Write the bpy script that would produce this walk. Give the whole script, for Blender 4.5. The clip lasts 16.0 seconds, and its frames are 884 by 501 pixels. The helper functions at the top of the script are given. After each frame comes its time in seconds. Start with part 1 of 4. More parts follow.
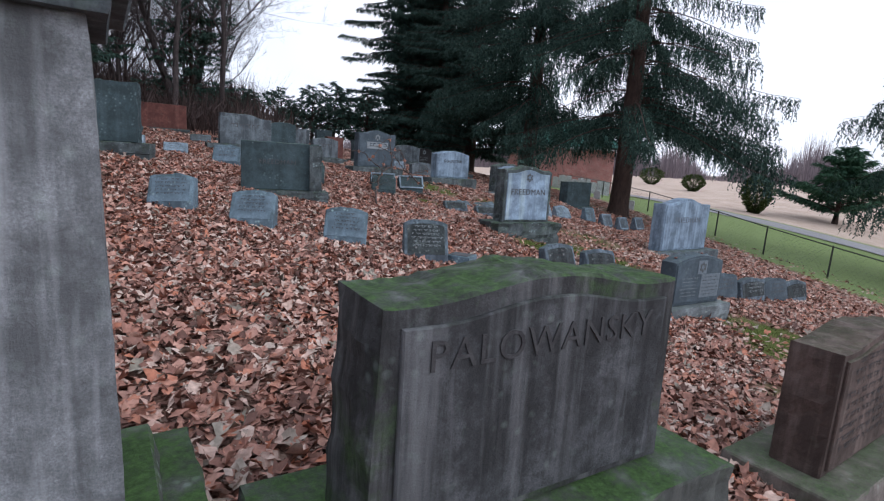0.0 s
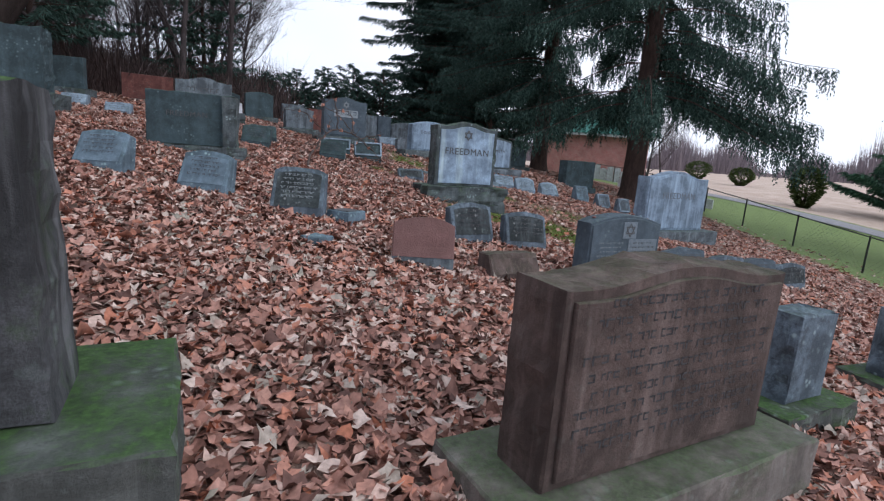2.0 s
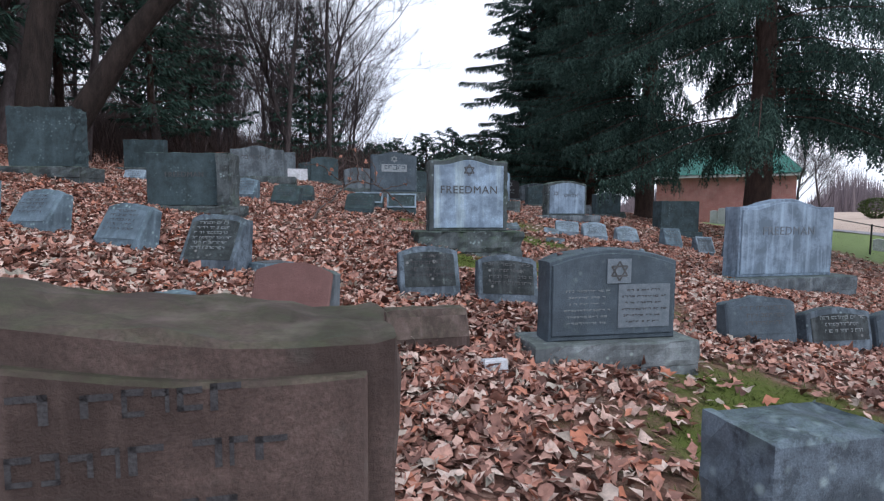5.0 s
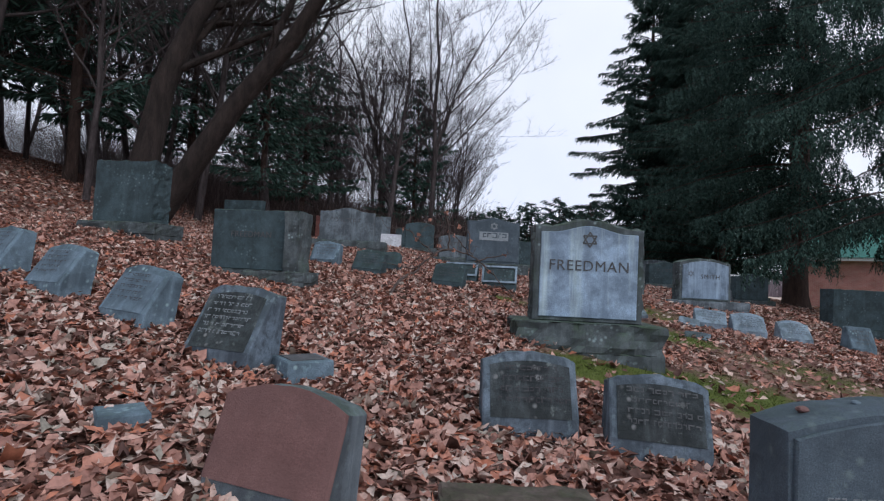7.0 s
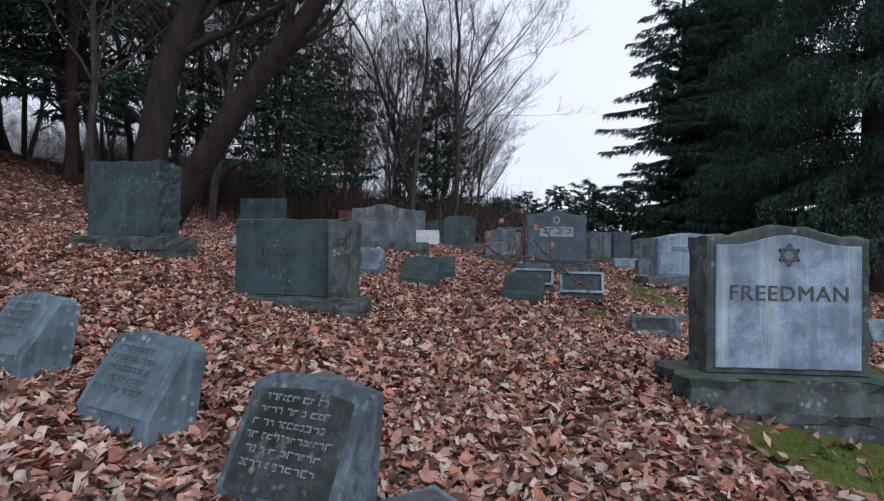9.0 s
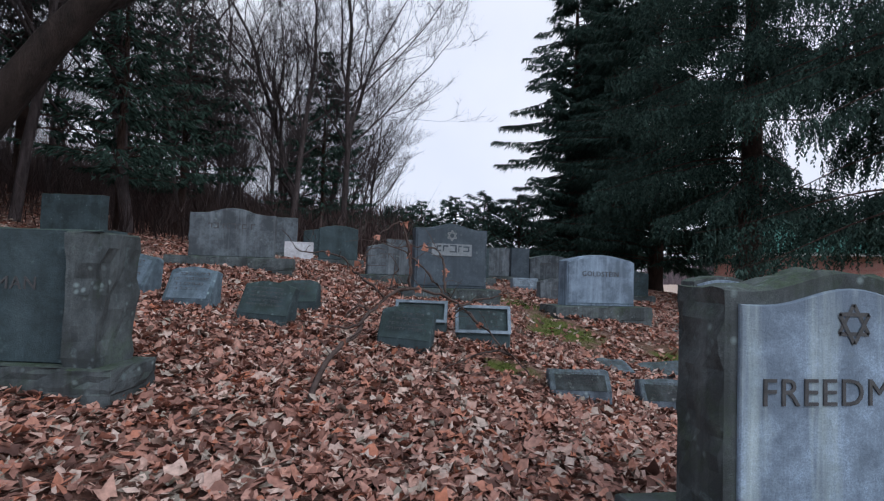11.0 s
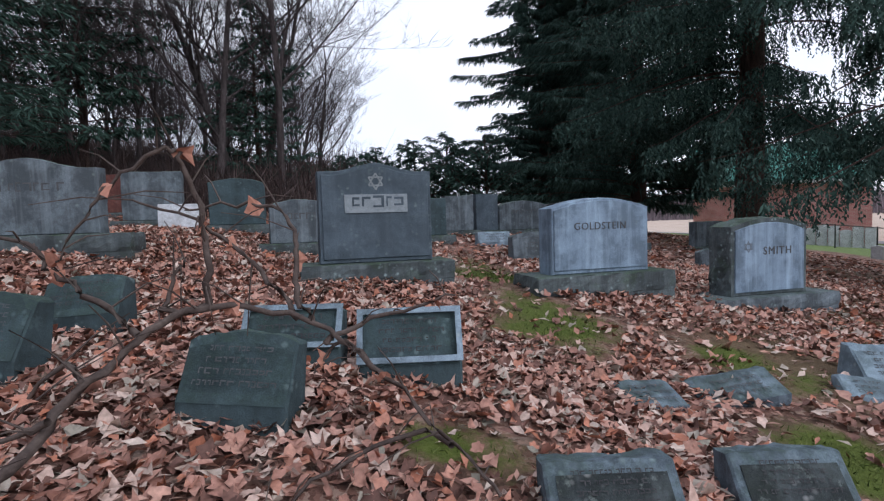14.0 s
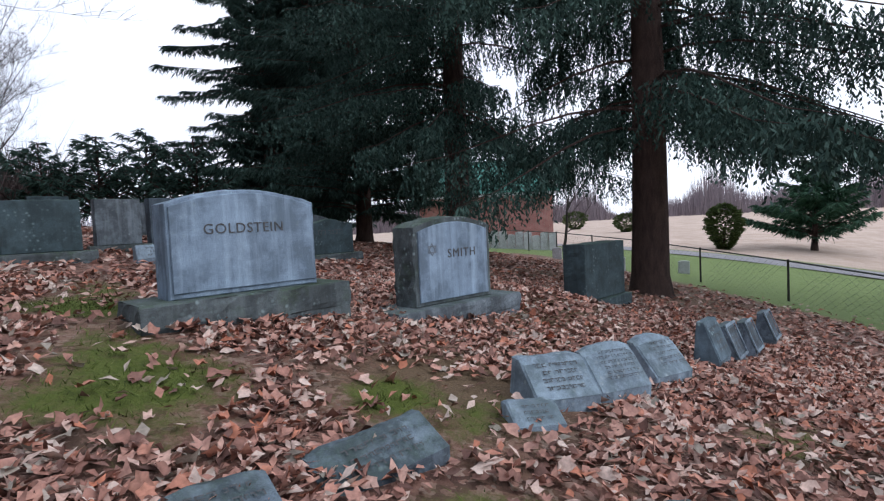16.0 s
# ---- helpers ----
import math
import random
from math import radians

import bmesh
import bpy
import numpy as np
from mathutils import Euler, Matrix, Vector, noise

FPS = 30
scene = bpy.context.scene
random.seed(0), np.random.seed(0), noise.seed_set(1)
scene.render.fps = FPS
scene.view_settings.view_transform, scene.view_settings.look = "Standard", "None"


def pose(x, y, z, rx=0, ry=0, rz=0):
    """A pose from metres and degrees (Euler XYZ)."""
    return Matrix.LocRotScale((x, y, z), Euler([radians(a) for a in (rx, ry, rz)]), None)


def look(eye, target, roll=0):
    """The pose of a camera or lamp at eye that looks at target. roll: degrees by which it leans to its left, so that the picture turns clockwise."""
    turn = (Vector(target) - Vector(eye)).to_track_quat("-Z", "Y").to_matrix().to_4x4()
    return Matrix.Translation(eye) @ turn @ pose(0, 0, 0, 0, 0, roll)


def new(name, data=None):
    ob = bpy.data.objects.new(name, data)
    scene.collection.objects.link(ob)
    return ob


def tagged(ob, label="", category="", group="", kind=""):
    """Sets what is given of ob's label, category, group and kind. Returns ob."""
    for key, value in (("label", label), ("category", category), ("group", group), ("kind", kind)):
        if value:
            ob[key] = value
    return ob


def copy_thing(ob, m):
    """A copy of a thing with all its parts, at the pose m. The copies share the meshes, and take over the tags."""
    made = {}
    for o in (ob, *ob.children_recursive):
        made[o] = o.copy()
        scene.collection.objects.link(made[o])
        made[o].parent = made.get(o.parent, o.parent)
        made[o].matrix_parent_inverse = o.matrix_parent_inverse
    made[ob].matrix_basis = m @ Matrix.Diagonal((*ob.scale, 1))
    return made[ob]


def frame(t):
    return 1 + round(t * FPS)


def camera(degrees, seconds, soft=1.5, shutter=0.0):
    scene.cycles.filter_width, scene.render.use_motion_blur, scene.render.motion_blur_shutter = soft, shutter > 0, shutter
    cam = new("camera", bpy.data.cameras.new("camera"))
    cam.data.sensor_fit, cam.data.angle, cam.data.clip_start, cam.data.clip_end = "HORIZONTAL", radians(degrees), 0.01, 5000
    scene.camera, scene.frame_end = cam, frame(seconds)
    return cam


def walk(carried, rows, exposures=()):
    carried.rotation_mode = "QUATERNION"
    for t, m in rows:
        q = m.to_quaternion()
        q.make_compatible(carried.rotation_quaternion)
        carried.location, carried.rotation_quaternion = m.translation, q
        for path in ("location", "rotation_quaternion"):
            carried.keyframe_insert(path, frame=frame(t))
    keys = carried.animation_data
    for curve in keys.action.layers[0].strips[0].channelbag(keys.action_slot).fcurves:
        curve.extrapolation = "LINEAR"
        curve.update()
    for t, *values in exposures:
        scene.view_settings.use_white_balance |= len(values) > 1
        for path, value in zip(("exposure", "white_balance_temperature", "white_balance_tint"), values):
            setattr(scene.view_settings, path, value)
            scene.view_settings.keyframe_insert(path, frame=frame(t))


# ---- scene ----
cam = camera(81.0, 16.0, soft=1.25)

PATH = [
    (0, (0.903, -0.086, 2.169), (1.877, 1.626, 1.822), 3.8),
    (0.5, (1.574, -0.073, 2.016), (2.539, 1.646, 1.676), 5.6),
    (1, (2.255, -0.037, 1.843), (3.259, 1.655, 1.479), 6.3),
    (1.5, (2.756, -0.086, 1.744), (3.780, 1.574, 1.302), 3.8),
    (2, (3.266, -0.151, 1.643), (4.083, 1.635, 1.265), 4.4),
    (2.5, (3.773, -0.122, 1.495), (4.542, 1.693, 1.157), 5.9),
    (3, (4.186, -0.092, 1.428), (4.858, 1.775, 1.178), 3.0),
    (5.3, (5.866, 0.912, 1.378), (6.171, 2.886, 1.264), 0.6),
    (5.5, (5.965, 1.098, 1.405), (6.265, 3.075, 1.354), 0.7),
    (6, (6.060, 1.479, 1.410), (6.401, 3.450, 1.421), 0.9),
    (6.5, (6.098, 1.951, 1.442), (6.237, 3.944, 1.533), 2.8),
    (7, (5.922, 2.442, 1.469), (5.852, 4.438, 1.567), 3.0),
    (7.5, (5.670, 2.879, 1.554), (5.361, 4.852, 1.673), 3.8),
    (8, (5.431, 3.313, 1.661), (4.944, 5.248, 1.792), 2.5),
    (8.5, (5.146, 3.693, 1.727), (4.794, 5.662, 1.777), 0.1),
    (9, (4.989, 4.053, 1.851), (4.882, 6.050, 1.886), 1.0),
    (9.5, (5.011, 4.581, 1.942), (5.109, 6.575, 2.051), 0.2),
    (11.8, (5.523, 6.801, 2.126), (5.837, 8.776, 2.168), 2.4),
    (12, (5.583, 7.004, 2.136), (5.864, 8.984, 2.166), 2.0),
    (12.5, (5.719, 7.497, 2.184), (5.907, 9.489, 2.191), 1.3),
    (13, (5.802, 7.981, 2.201), (5.891, 9.978, 2.159), -0.2),
    (13.5, (6.027, 8.375, 2.203), (6.281, 10.355, 2.074), -2.8),
    (14, (6.243, 8.764, 2.228), (6.642, 10.721, 2.113), -1.7),
    (14.5, (6.493, 9.054, 2.194), (7.070, 10.964, 2.045), -2.6),
    (15, (6.813, 9.263, 2.193), (7.789, 10.999, 2.010), -4.4),
    (15.5, (7.280, 9.491, 2.117), (8.477, 11.089, 1.999), -3.6),
    (16, (7.709, 9.753, 2.067), (8.962, 11.309, 1.967), -2.8),
]
walk(cam, [(t, look(eye, target, roll)) for t, eye, target, roll in PATH], [(t, stops, 5950, 12) for t, stops in ((0, 0.0), (2, -0.02), (3, -0.04), (5.5, 0.12), (6, -0.22), (7, -0.24), (8, -0.28), (9, -0.2), (9.5, -0.26), (12, -0.32), (13.5, -0.04), (16, 0.06))])

# ---- world and sun: a bright overcast winter afternoon ----
world = bpy.data.worlds.new("overcast_sky")
scene.world = world
world.use_nodes = True
wn, wl = world.node_tree.nodes, world.node_tree.links
wn.clear()
sky = wn.new("ShaderNodeTexSky")
sky.sky_type = "NISHITA"
sky.sun_disc = False
sky.sun_elevation = radians(38)
sky.sun_rotation = radians(140)
sky.air_density = 1.0
sky.dust_density = 3.0
thin = wn.new("ShaderNodeVectorMath")
thin.operation = "SCALE"
thin.inputs["Scale"].default_value = 0.14
wl.new(sky.outputs[0], thin.inputs[0])
wtc = wn.new("ShaderNodeTexCoord")
cloud = wn.new("ShaderNodeTexNoise")
cloud.inputs["Scale"].default_value = 2.2
cloud.inputs["Detail"].default_value = 5
wl.new(wtc.outputs["Generated"], cloud.inputs["Vector"])
cramp = wn.new("ShaderNodeValToRGB")
cramp.color_ramp.elements[0].position = 0.35
cramp.color_ramp.elements[0].color = (1.17, 1.2, 1.3, 1)
cramp.color_ramp.elements[1].position = 0.62
cramp.color_ramp.elements[1].color = (1.34, 1.345, 1.38, 1)
wl.new(cloud.outputs[0], cramp.inputs[0])
cover = wn.new("ShaderNodeMix")
cover.data_type = "RGBA"
cover.inputs[0].default_value = 0.9
wl.new(thin.outputs[0], cover.inputs[6])
wl.new(cramp.outputs[0], cover.inputs[7])
wbg = wn.new("ShaderNodeBackground")
wbg.inputs["Strength"].default_value = 0.92
wl.new(cover.outputs[2], wbg.inputs[0])
wout = wn.new("ShaderNodeOutputWorld")
wl.new(wbg.outputs[0], wout.inputs[0])

sun = new("sun", bpy.data.lights.new("sun", "SUN"))
sun.data.energy = 1.15
sun.data.angle = radians(32)
sun.data.color = (1.0, 0.95, 0.9)
sun.matrix_world = look((20, -9, 17), (6, 8, 0))

# ---- materials ----


def nodes_of(name, rough=0.85, metal=0.0):
    mat = bpy.data.materials.new(name)
    mat.use_nodes = True
    nt = mat.node_tree
    bsdf = nt.nodes["Principled BSDF"]
    bsdf.inputs["Roughness"].default_value = rough
    bsdf.inputs["Metallic"].default_value = metal
    bsdf.inputs["Specular IOR Level"].default_value = 0.3
    return mat, nt, bsdf


def node(nt, kind, **values):
    n = nt.nodes.new(kind)
    for key, value in values.items():
        n.inputs[key.replace("_", " ")].default_value = value
    return n


def coords(nt, scale=(1, 1, 1), space="Object"):
    """Object coordinates, shifted by a random step for each object."""
    tc = nt.nodes.new("ShaderNodeTexCoord")
    info = nt.nodes.new("ShaderNodeObjectInfo")
    shift = nt.nodes.new("ShaderNodeVectorMath")
    shift.operation = "MULTIPLY_ADD"
    shift.inputs[1].default_value = (1, 1, 1)
    far = nt.nodes.new("ShaderNodeMath")
    far.operation = "MULTIPLY"
    far.inputs[1].default_value = 37.0
    nt.links.new(info.outputs["Random"], far.inputs[0])
    nt.links.new(tc.outputs[space], shift.inputs[0])
    if space == "Object":
        nt.links.new(far.outputs[0], shift.inputs[2])
    else:
        shift.inputs[2].default_value = (0, 0, 0)
    m = nt.nodes.new("ShaderNodeVectorMath")
    m.operation = "MULTIPLY"
    m.inputs[1].default_value = scale
    nt.links.new(shift.outputs[0], m.inputs[0])
    return m.outputs[0]


def noise_of(nt, vec, scale, detail=4, rough=0.6):
    n = node(nt, "ShaderNodeTexNoise", Scale=scale, Detail=detail, Roughness=rough)
    nt.links.new(vec, n.inputs["Vector"])
    return n.outputs["Fac"]


def ramp(nt, fac, stops, ease="LINEAR"):
    r = nt.nodes.new("ShaderNodeValToRGB")
    r.color_ramp.interpolation = ease
    while len(r.color_ramp.elements) < len(stops):
        r.color_ramp.elements.new(0.5)
    for e, (pos, col) in zip(r.color_ramp.elements, stops):
        e.position = pos
        e.color = (*col, 1) if isinstance(col, tuple) else (col, col, col, 1)
    nt.links.new(fac, r.inputs[0])
    return r.outputs[0]


def blend(nt, fac, a, b, mode="MIX"):
    m = nt.nodes.new("ShaderNodeMix")
    m.data_type = "RGBA"
    m.blend_type = mode
    for value, socket in ((fac, m.inputs[0]), (a, m.inputs[6]), (b, m.inputs[7])):
        if isinstance(value, (int, float)):
            socket.default_value = value
        elif isinstance(value, tuple):
            socket.default_value = (*value, 1)
        else:
            nt.links.new(value, socket)
    return m.outputs[2]


def times(nt, a, b):
    m = nt.nodes.new("ShaderNodeMath")
    m.operation = "MULTIPLY"
    for value, socket in ((a, m.inputs[0]), (b, m.inputs[1])):
        if isinstance(value, (int, float)):
            socket.default_value = value
        else:
            nt.links.new(value, socket)
    return m.outputs[0]


def bump(nt, bsdf, height, strength=0.4, distance=0.01):
    b = node(nt, "ShaderNodeBump", Strength=strength, Distance=distance)
    nt.links.new(height, b.inputs["Height"])
    nt.links.new(b.outputs[0], bsdf.inputs["Normal"])


def stone_material(name, base, dark=0.45, streaks=0.5, lichen=0.3, moss=0.0, rough=0.85, tint=(0.25, 0.33, 0.3), blots=0.5):
    """Weathered granite: speckle, soot stains, runs of rain, pale lichen and moss on what faces up."""
    mat, nt, bsdf = nodes_of(name, rough)
    v = coords(nt)
    speck = ramp(nt, noise_of(nt, v, 160, 2), [(0.3, 0.72), (0.7, 1.25)])
    col = blend(nt, 1.0, base, speck, "MULTIPLY")
    stain = ramp(nt, noise_of(nt, v, 3.2, 6, 0.65), [(0.42, 1.0), (0.6, 0.0)])
    shade = tuple(c * dark for c in base)
    col = blend(nt, times(nt, stain, 0.85), col, shade)
    blot = ramp(nt, noise_of(nt, v, 13, 7, 0.75), [(0.46, 0.0), (0.6, 1.0)])
    col = blend(nt, times(nt, blot, blots), col, tuple(c * 0.4 for c in base))
    runs = ramp(nt, noise_of(nt, coords(nt, (9, 9, 0.6)), 1.0, 4, 0.6), [(0.5, 0.0), (0.7, 1.0)])
    pale = tuple(min(0.75, c * 1.7 + 0.05) for c in base)
    col = blend(nt, times(nt, runs, streaks), col, pale)
    drips = ramp(nt, noise_of(nt, coords(nt, (11, 11, 0.5)), 1.3, 4, 0.6), [(0.5, 0.0), (0.66, 1.0)])
    col = blend(nt, times(nt, drips, streaks * 0.9), col, shade)
    patches = ramp(nt, noise_of(nt, v, 9, 5, 0.7), [(0.6, 0.0), (0.68, 1.0)])
    col = blend(nt, times(nt, patches, lichen), col, tint)
    dots = node(nt, "ShaderNodeTexVoronoi", Scale=16.0, Randomness=1.0)
    nt.links.new(v, dots.inputs["Vector"])
    spot = ramp(nt, dots.outputs["Distance"], [(0.12, 1.0), (0.34, 0.0)])
    where = ramp(nt, noise_of(nt, v, 4.0, 3), [(0.52, 0.0), (0.62, 1.0)])
    col = blend(nt, times(nt, times(nt, spot, where), min(0.8, lichen * 1.3)), col, tuple(min(0.6, c * 1.5 + 0.08) for c in tint))
    geo = nt.nodes.new("ShaderNodeNewGeometry")
    sep = nt.nodes.new("ShaderNodeSeparateXYZ")
    nt.links.new(geo.outputs["Normal"], sep.inputs[0])
    up = ramp(nt, sep.outputs["Z"], [(0.25, 0.0), (0.8, 1.0)])
    growth = ramp(nt, noise_of(nt, v, 5, 5, 0.7), [(0.36, 0.15), (0.56, 1.0)])
    green = ramp(nt, noise_of(nt, v, 40, 3), [(0.3, (0.018, 0.04, 0.012)), (0.7, (0.06, 0.12, 0.035))])
    col = blend(nt, times(nt, times(nt, up, growth), moss), col, green)
    if moss > 0.4:
        creep = ramp(nt, noise_of(nt, v, 2.6, 6, 0.7), [(0.52, 0.0), (0.66, 1.0)])
        col = blend(nt, times(nt, creep, moss * 0.7), col, green)
    nt.links.new(col, bsdf.inputs["Base Color"])
    bump(nt, bsdf, noise_of(nt, v, 55, 6, 0.75), 0.55, 0.012)
    return mat


def plain_material(name, a, b, scale=8.0, rough=0.8, metal=0.0, relief=0.3, depth=0.01, stretch=(1, 1, 1)):
    mat, nt, bsdf = nodes_of(name, rough, metal)
    v = coords(nt, stretch)
    big = noise_of(nt, v, scale, 5, 0.65)
    fine = noise_of(nt, v, scale * 9, 3)
    col = blend(nt, ramp(nt, big, [(0.32, 0.0), (0.68, 1.0)]), a, b)
    col = blend(nt, 1.0, col, ramp(nt, fine, [(0.25, 0.75), (0.75, 1.2)]), "MULTIPLY")
    nt.links.new(col, bsdf.inputs["Base Color"])
    bump(nt, bsdf, fine, relief, depth)
    return mat


def leaf_material(name, stops, rough=0.7, through=0.0, grain=30):
    """Leaves or needles: each its own tone."""
    mat, nt, bsdf = nodes_of(name, rough)
    geo = nt.nodes.new("ShaderNodeNewGeometry")
    col = ramp(nt, geo.outputs["Random Per Island"], stops)
    v = coords(nt, (1, 1, 1), "Object")
    col = blend(nt, 1.0, col, ramp(nt, noise_of(nt, v, grain, 3), [(0.3, 0.7), (0.7, 1.25)]), "MULTIPLY")
    nt.links.new(col, bsdf.inputs["Base Color"])
    bsdf.inputs["Specular IOR Level"].default_value = 0.2
    return mat


GREY = stone_material("grey_granite", (0.15, 0.182, 0.21), 0.35, 0.4, 0.15, 0.3)
PALE = stone_material("pale_granite_panel", (0.33, 0.445, 0.59), 0.42, 0.55, 0.08, 0.05, blots=0.15)
BLUE = stone_material("blue_grey_granite", (0.088, 0.118, 0.148), 0.6, 0.12, 0.12, 0.15, blots=0.2)
SLATE = stone_material("green_grey_granite", (0.058, 0.09, 0.103), 0.5, 0.12, 0.25, 0.3, tint=(0.14, 0.21, 0.22), blots=0.3)
SOOT = stone_material("soot_dark_granite", (0.08, 0.083, 0.09), 0.22, 0.75, 0.1, 0.9)
SOOTFACE = stone_material("soot_streaked_face", (0.085, 0.09, 0.1), 0.2, 0.6, 0.1, 0.12, blots=0.85)
BROWN = stone_material("brown_granite", (0.115, 0.083, 0.075), 0.4, 0.45, 0.03, 0.25, blots=0.4)
PINK = stone_material("pink_granite", (0.19, 0.105, 0.098), 0.75, 0.05, 0.02, 0.05, blots=0.1)
ROUGH = stone_material("rock_faced_granite", (0.105, 0.128, 0.138), 0.35, 0.25, 0.35, 0.45, tint=(0.19, 0.27, 0.28))
MOSSY = stone_material("mossy_base_granite", (0.11, 0.12, 0.115), 0.4, 0.3, 0.3, 1.0)
LIGHT = stone_material("light_grey_granite", (0.26, 0.34, 0.42), 0.4, 0.3, 0.35, 0.2, tint=(0.3, 0.41, 0.45), blots=0.3)
TEAL = stone_material("lichen_teal_granite", (0.15, 0.215, 0.27), 0.4, 0.25, 0.55, 0.2, tint=(0.22, 0.34, 0.39), blots=0.35)
DARKM = stone_material("dark_marker_granite", (0.15, 0.195, 0.245), 0.3, 0.3, 0.35, 0.25, tint=(0.25, 0.34, 0.37), blots=0.95)
DARKFACE = stone_material("blackened_marker_face", (0.055, 0.068, 0.075), 0.3, 0.35, 0.3, 0.1, tint=(0.34, 0.4, 0.38), blots=0.9)
TEALFACE = stone_material("honed_blue_grey_face", (0.16, 0.225, 0.285), 0.55, 0.2, 0.25, 0.1, tint=(0.24, 0.35, 0.4), blots=0.45)
BLACK = stone_material("black_granite", (0.03, 0.03, 0.034), 0.7, 0.05, 0.02, 0.0, rough=0.3)
REDST = stone_material("red_granite", (0.17, 0.07, 0.06), 0.5, 0.15, 0.1, 0.1)
WHITE = stone_material("white_marble", (0.62, 0.65, 0.7), 0.75, 0.15, 0.05, 0.05)
MILKY = stone_material("rain_streaked_pale_granite", (0.235, 0.318, 0.42), 0.45, 0.42, 0.08, 0.05, blots=0.15)
CUT = plain_material("shallow_cut_lettering", (0.11, 0.13, 0.155), (0.17, 0.2, 0.235), 20)
# near-black grey: the shadow inside cut letters, painted as their colour
LETTER_SHADE = plain_material("letter_shadow_grey", (0.035, 0.035, 0.04), (0.07, 0.07, 0.075), 20)
FAINT = plain_material("worn_lettering", (0.06, 0.064, 0.07), (0.105, 0.11, 0.115), 20)
CHALK = plain_material("pale_lettering", (0.26, 0.29, 0.31), (0.17, 0.195, 0.21), 20)
BARK = plain_material("spruce_bark", (0.042, 0.028, 0.024), (0.090, 0.058, 0.049), 5, 0.95, 0, 1.0, 0.05, (2, 2, 0.5))
GREYBARK = plain_material("grey_bark", (0.04, 0.033, 0.034), (0.11, 0.092, 0.095), 4, 0.95, 0, 1.0, 0.04, (2, 2, 0.4))
DARKBARK = plain_material("dark_maple_bark", (0.016, 0.012, 0.011), (0.05, 0.037, 0.033), 3, 0.95, 0, 1.0, 0.06, (2, 2, 0.35))
TWIG = plain_material("twig_bark", (0.05, 0.036, 0.033), (0.11, 0.085, 0.075), 8, 0.9)
SPRUCE = leaf_material("spruce_needles", [(0.0, (0.017, 0.038, 0.032)), (0.5, (0.035, 0.070, 0.058)), (0.85, (0.058, 0.104, 0.087)), (1.0, (0.084, 0.138, 0.116))], 0.85)
HEMLOCK = leaf_material("hemlock_needles", [(0.0, (0.016, 0.035, 0.027)), (0.6, (0.041, 0.081, 0.065)), (1.0, (0.081, 0.149, 0.121))], 0.75)
PINE = leaf_material("pine_needles", [(0.0, (0.02, 0.06, 0.035)), (0.6, (0.04, 0.1, 0.06)), (1.0, (0.08, 0.16, 0.1))], 0.75)
SHRUB = leaf_material("shrub_leaves", [(0.0, (0.03, 0.05, 0.012)), (0.6, (0.06, 0.09, 0.025)), (1.0, (0.1, 0.13, 0.04))], 0.7)
LEAF = leaf_material("dead_maple_leaf", [(0.0, (0.09, 0.048, 0.04)), (0.14, (0.19, 0.1, 0.08)), (0.34, (0.35, 0.18, 0.14)), (0.52, (0.44, 0.255, 0.205)), (0.64, (0.42, 0.16, 0.095)), (0.74, (0.5, 0.335, 0.28)), (0.9, (0.58, 0.47, 0.41)), (1.0, (0.25, 0.23, 0.19))], 0.6)
# distance haze is mixed into these paler, purplish twig tones
FARWOOD = leaf_material("far_hazed_twigs", [(0.0, (0.13, 0.105, 0.12)), (0.6, (0.2, 0.17, 0.19)), (1.0, (0.26, 0.22, 0.23))], 0.9)
ASPHALT = plain_material("pale_road", (0.2, 0.2, 0.215), (0.27, 0.27, 0.28), 3)
ROOF = plain_material("green_roof_metal", (0.018, 0.13, 0.105), (0.03, 0.19, 0.15), 3, 0.5, 0.0, 0.1)
TRIM = plain_material("white_painted_trim", (0.5, 0.5, 0.52), (0.62, 0.62, 0.64), 4)
STEEL = plain_material("dark_fence_steel", (0.03, 0.035, 0.035), (0.06, 0.065, 0.06), 10, 0.5, 0.6)


def brick_material():
    mat, nt, bsdf = nodes_of("red_brick_wall", 0.9)
    tc = nt.nodes.new("ShaderNodeTexCoord")
    turn = node(nt, "ShaderNodeMapping", Rotation=(radians(90), 0, 0))
    nt.links.new(tc.outputs["Object"], turn.inputs[0])
    b = node(nt, "ShaderNodeTexBrick", Color1=(0.42, 0.14, 0.13, 1), Color2=(0.5, 0.2, 0.19, 1), Mortar=(0.5, 0.33, 0.32, 1), Scale=1.0)
    b.inputs["Mortar Size"].default_value = 0.012
    b.inputs["Brick Width"].default_value = 0.22
    b.inputs["Row Height"].default_value = 0.075
    nt.links.new(turn.outputs[0], b.inputs["Vector"])
    col = blend(nt, 1.0, b.outputs["Color"], ramp(nt, noise_of(nt, coords(nt), 1.5), [(0.3, 0.8), (0.7, 1.15)]), "MULTIPLY")
    nt.links.new(col, bsdf.inputs["Base Color"])
    bump(nt, bsdf, b.outputs["Fac"], -0.4, 0.01)
    return mat


BRICK = brick_material()


def ground_material():
    """Leaf litter and soil, with moss, lawn and dry field where the ground carries them."""
    mat, nt, bsdf = nodes_of("leaf_litter_ground", 0.95)
    v = coords(nt)
    cells = node(nt, "ShaderNodeTexVoronoi", Scale=9.0, Randomness=1.0)
    warp = nt.nodes.new("ShaderNodeVectorMath")
    warp.operation = "ADD"
    wob = node(nt, "ShaderNodeTexNoise", Scale=6.0, Detail=3.0)
    nt.links.new(v, wob.inputs["Vector"])
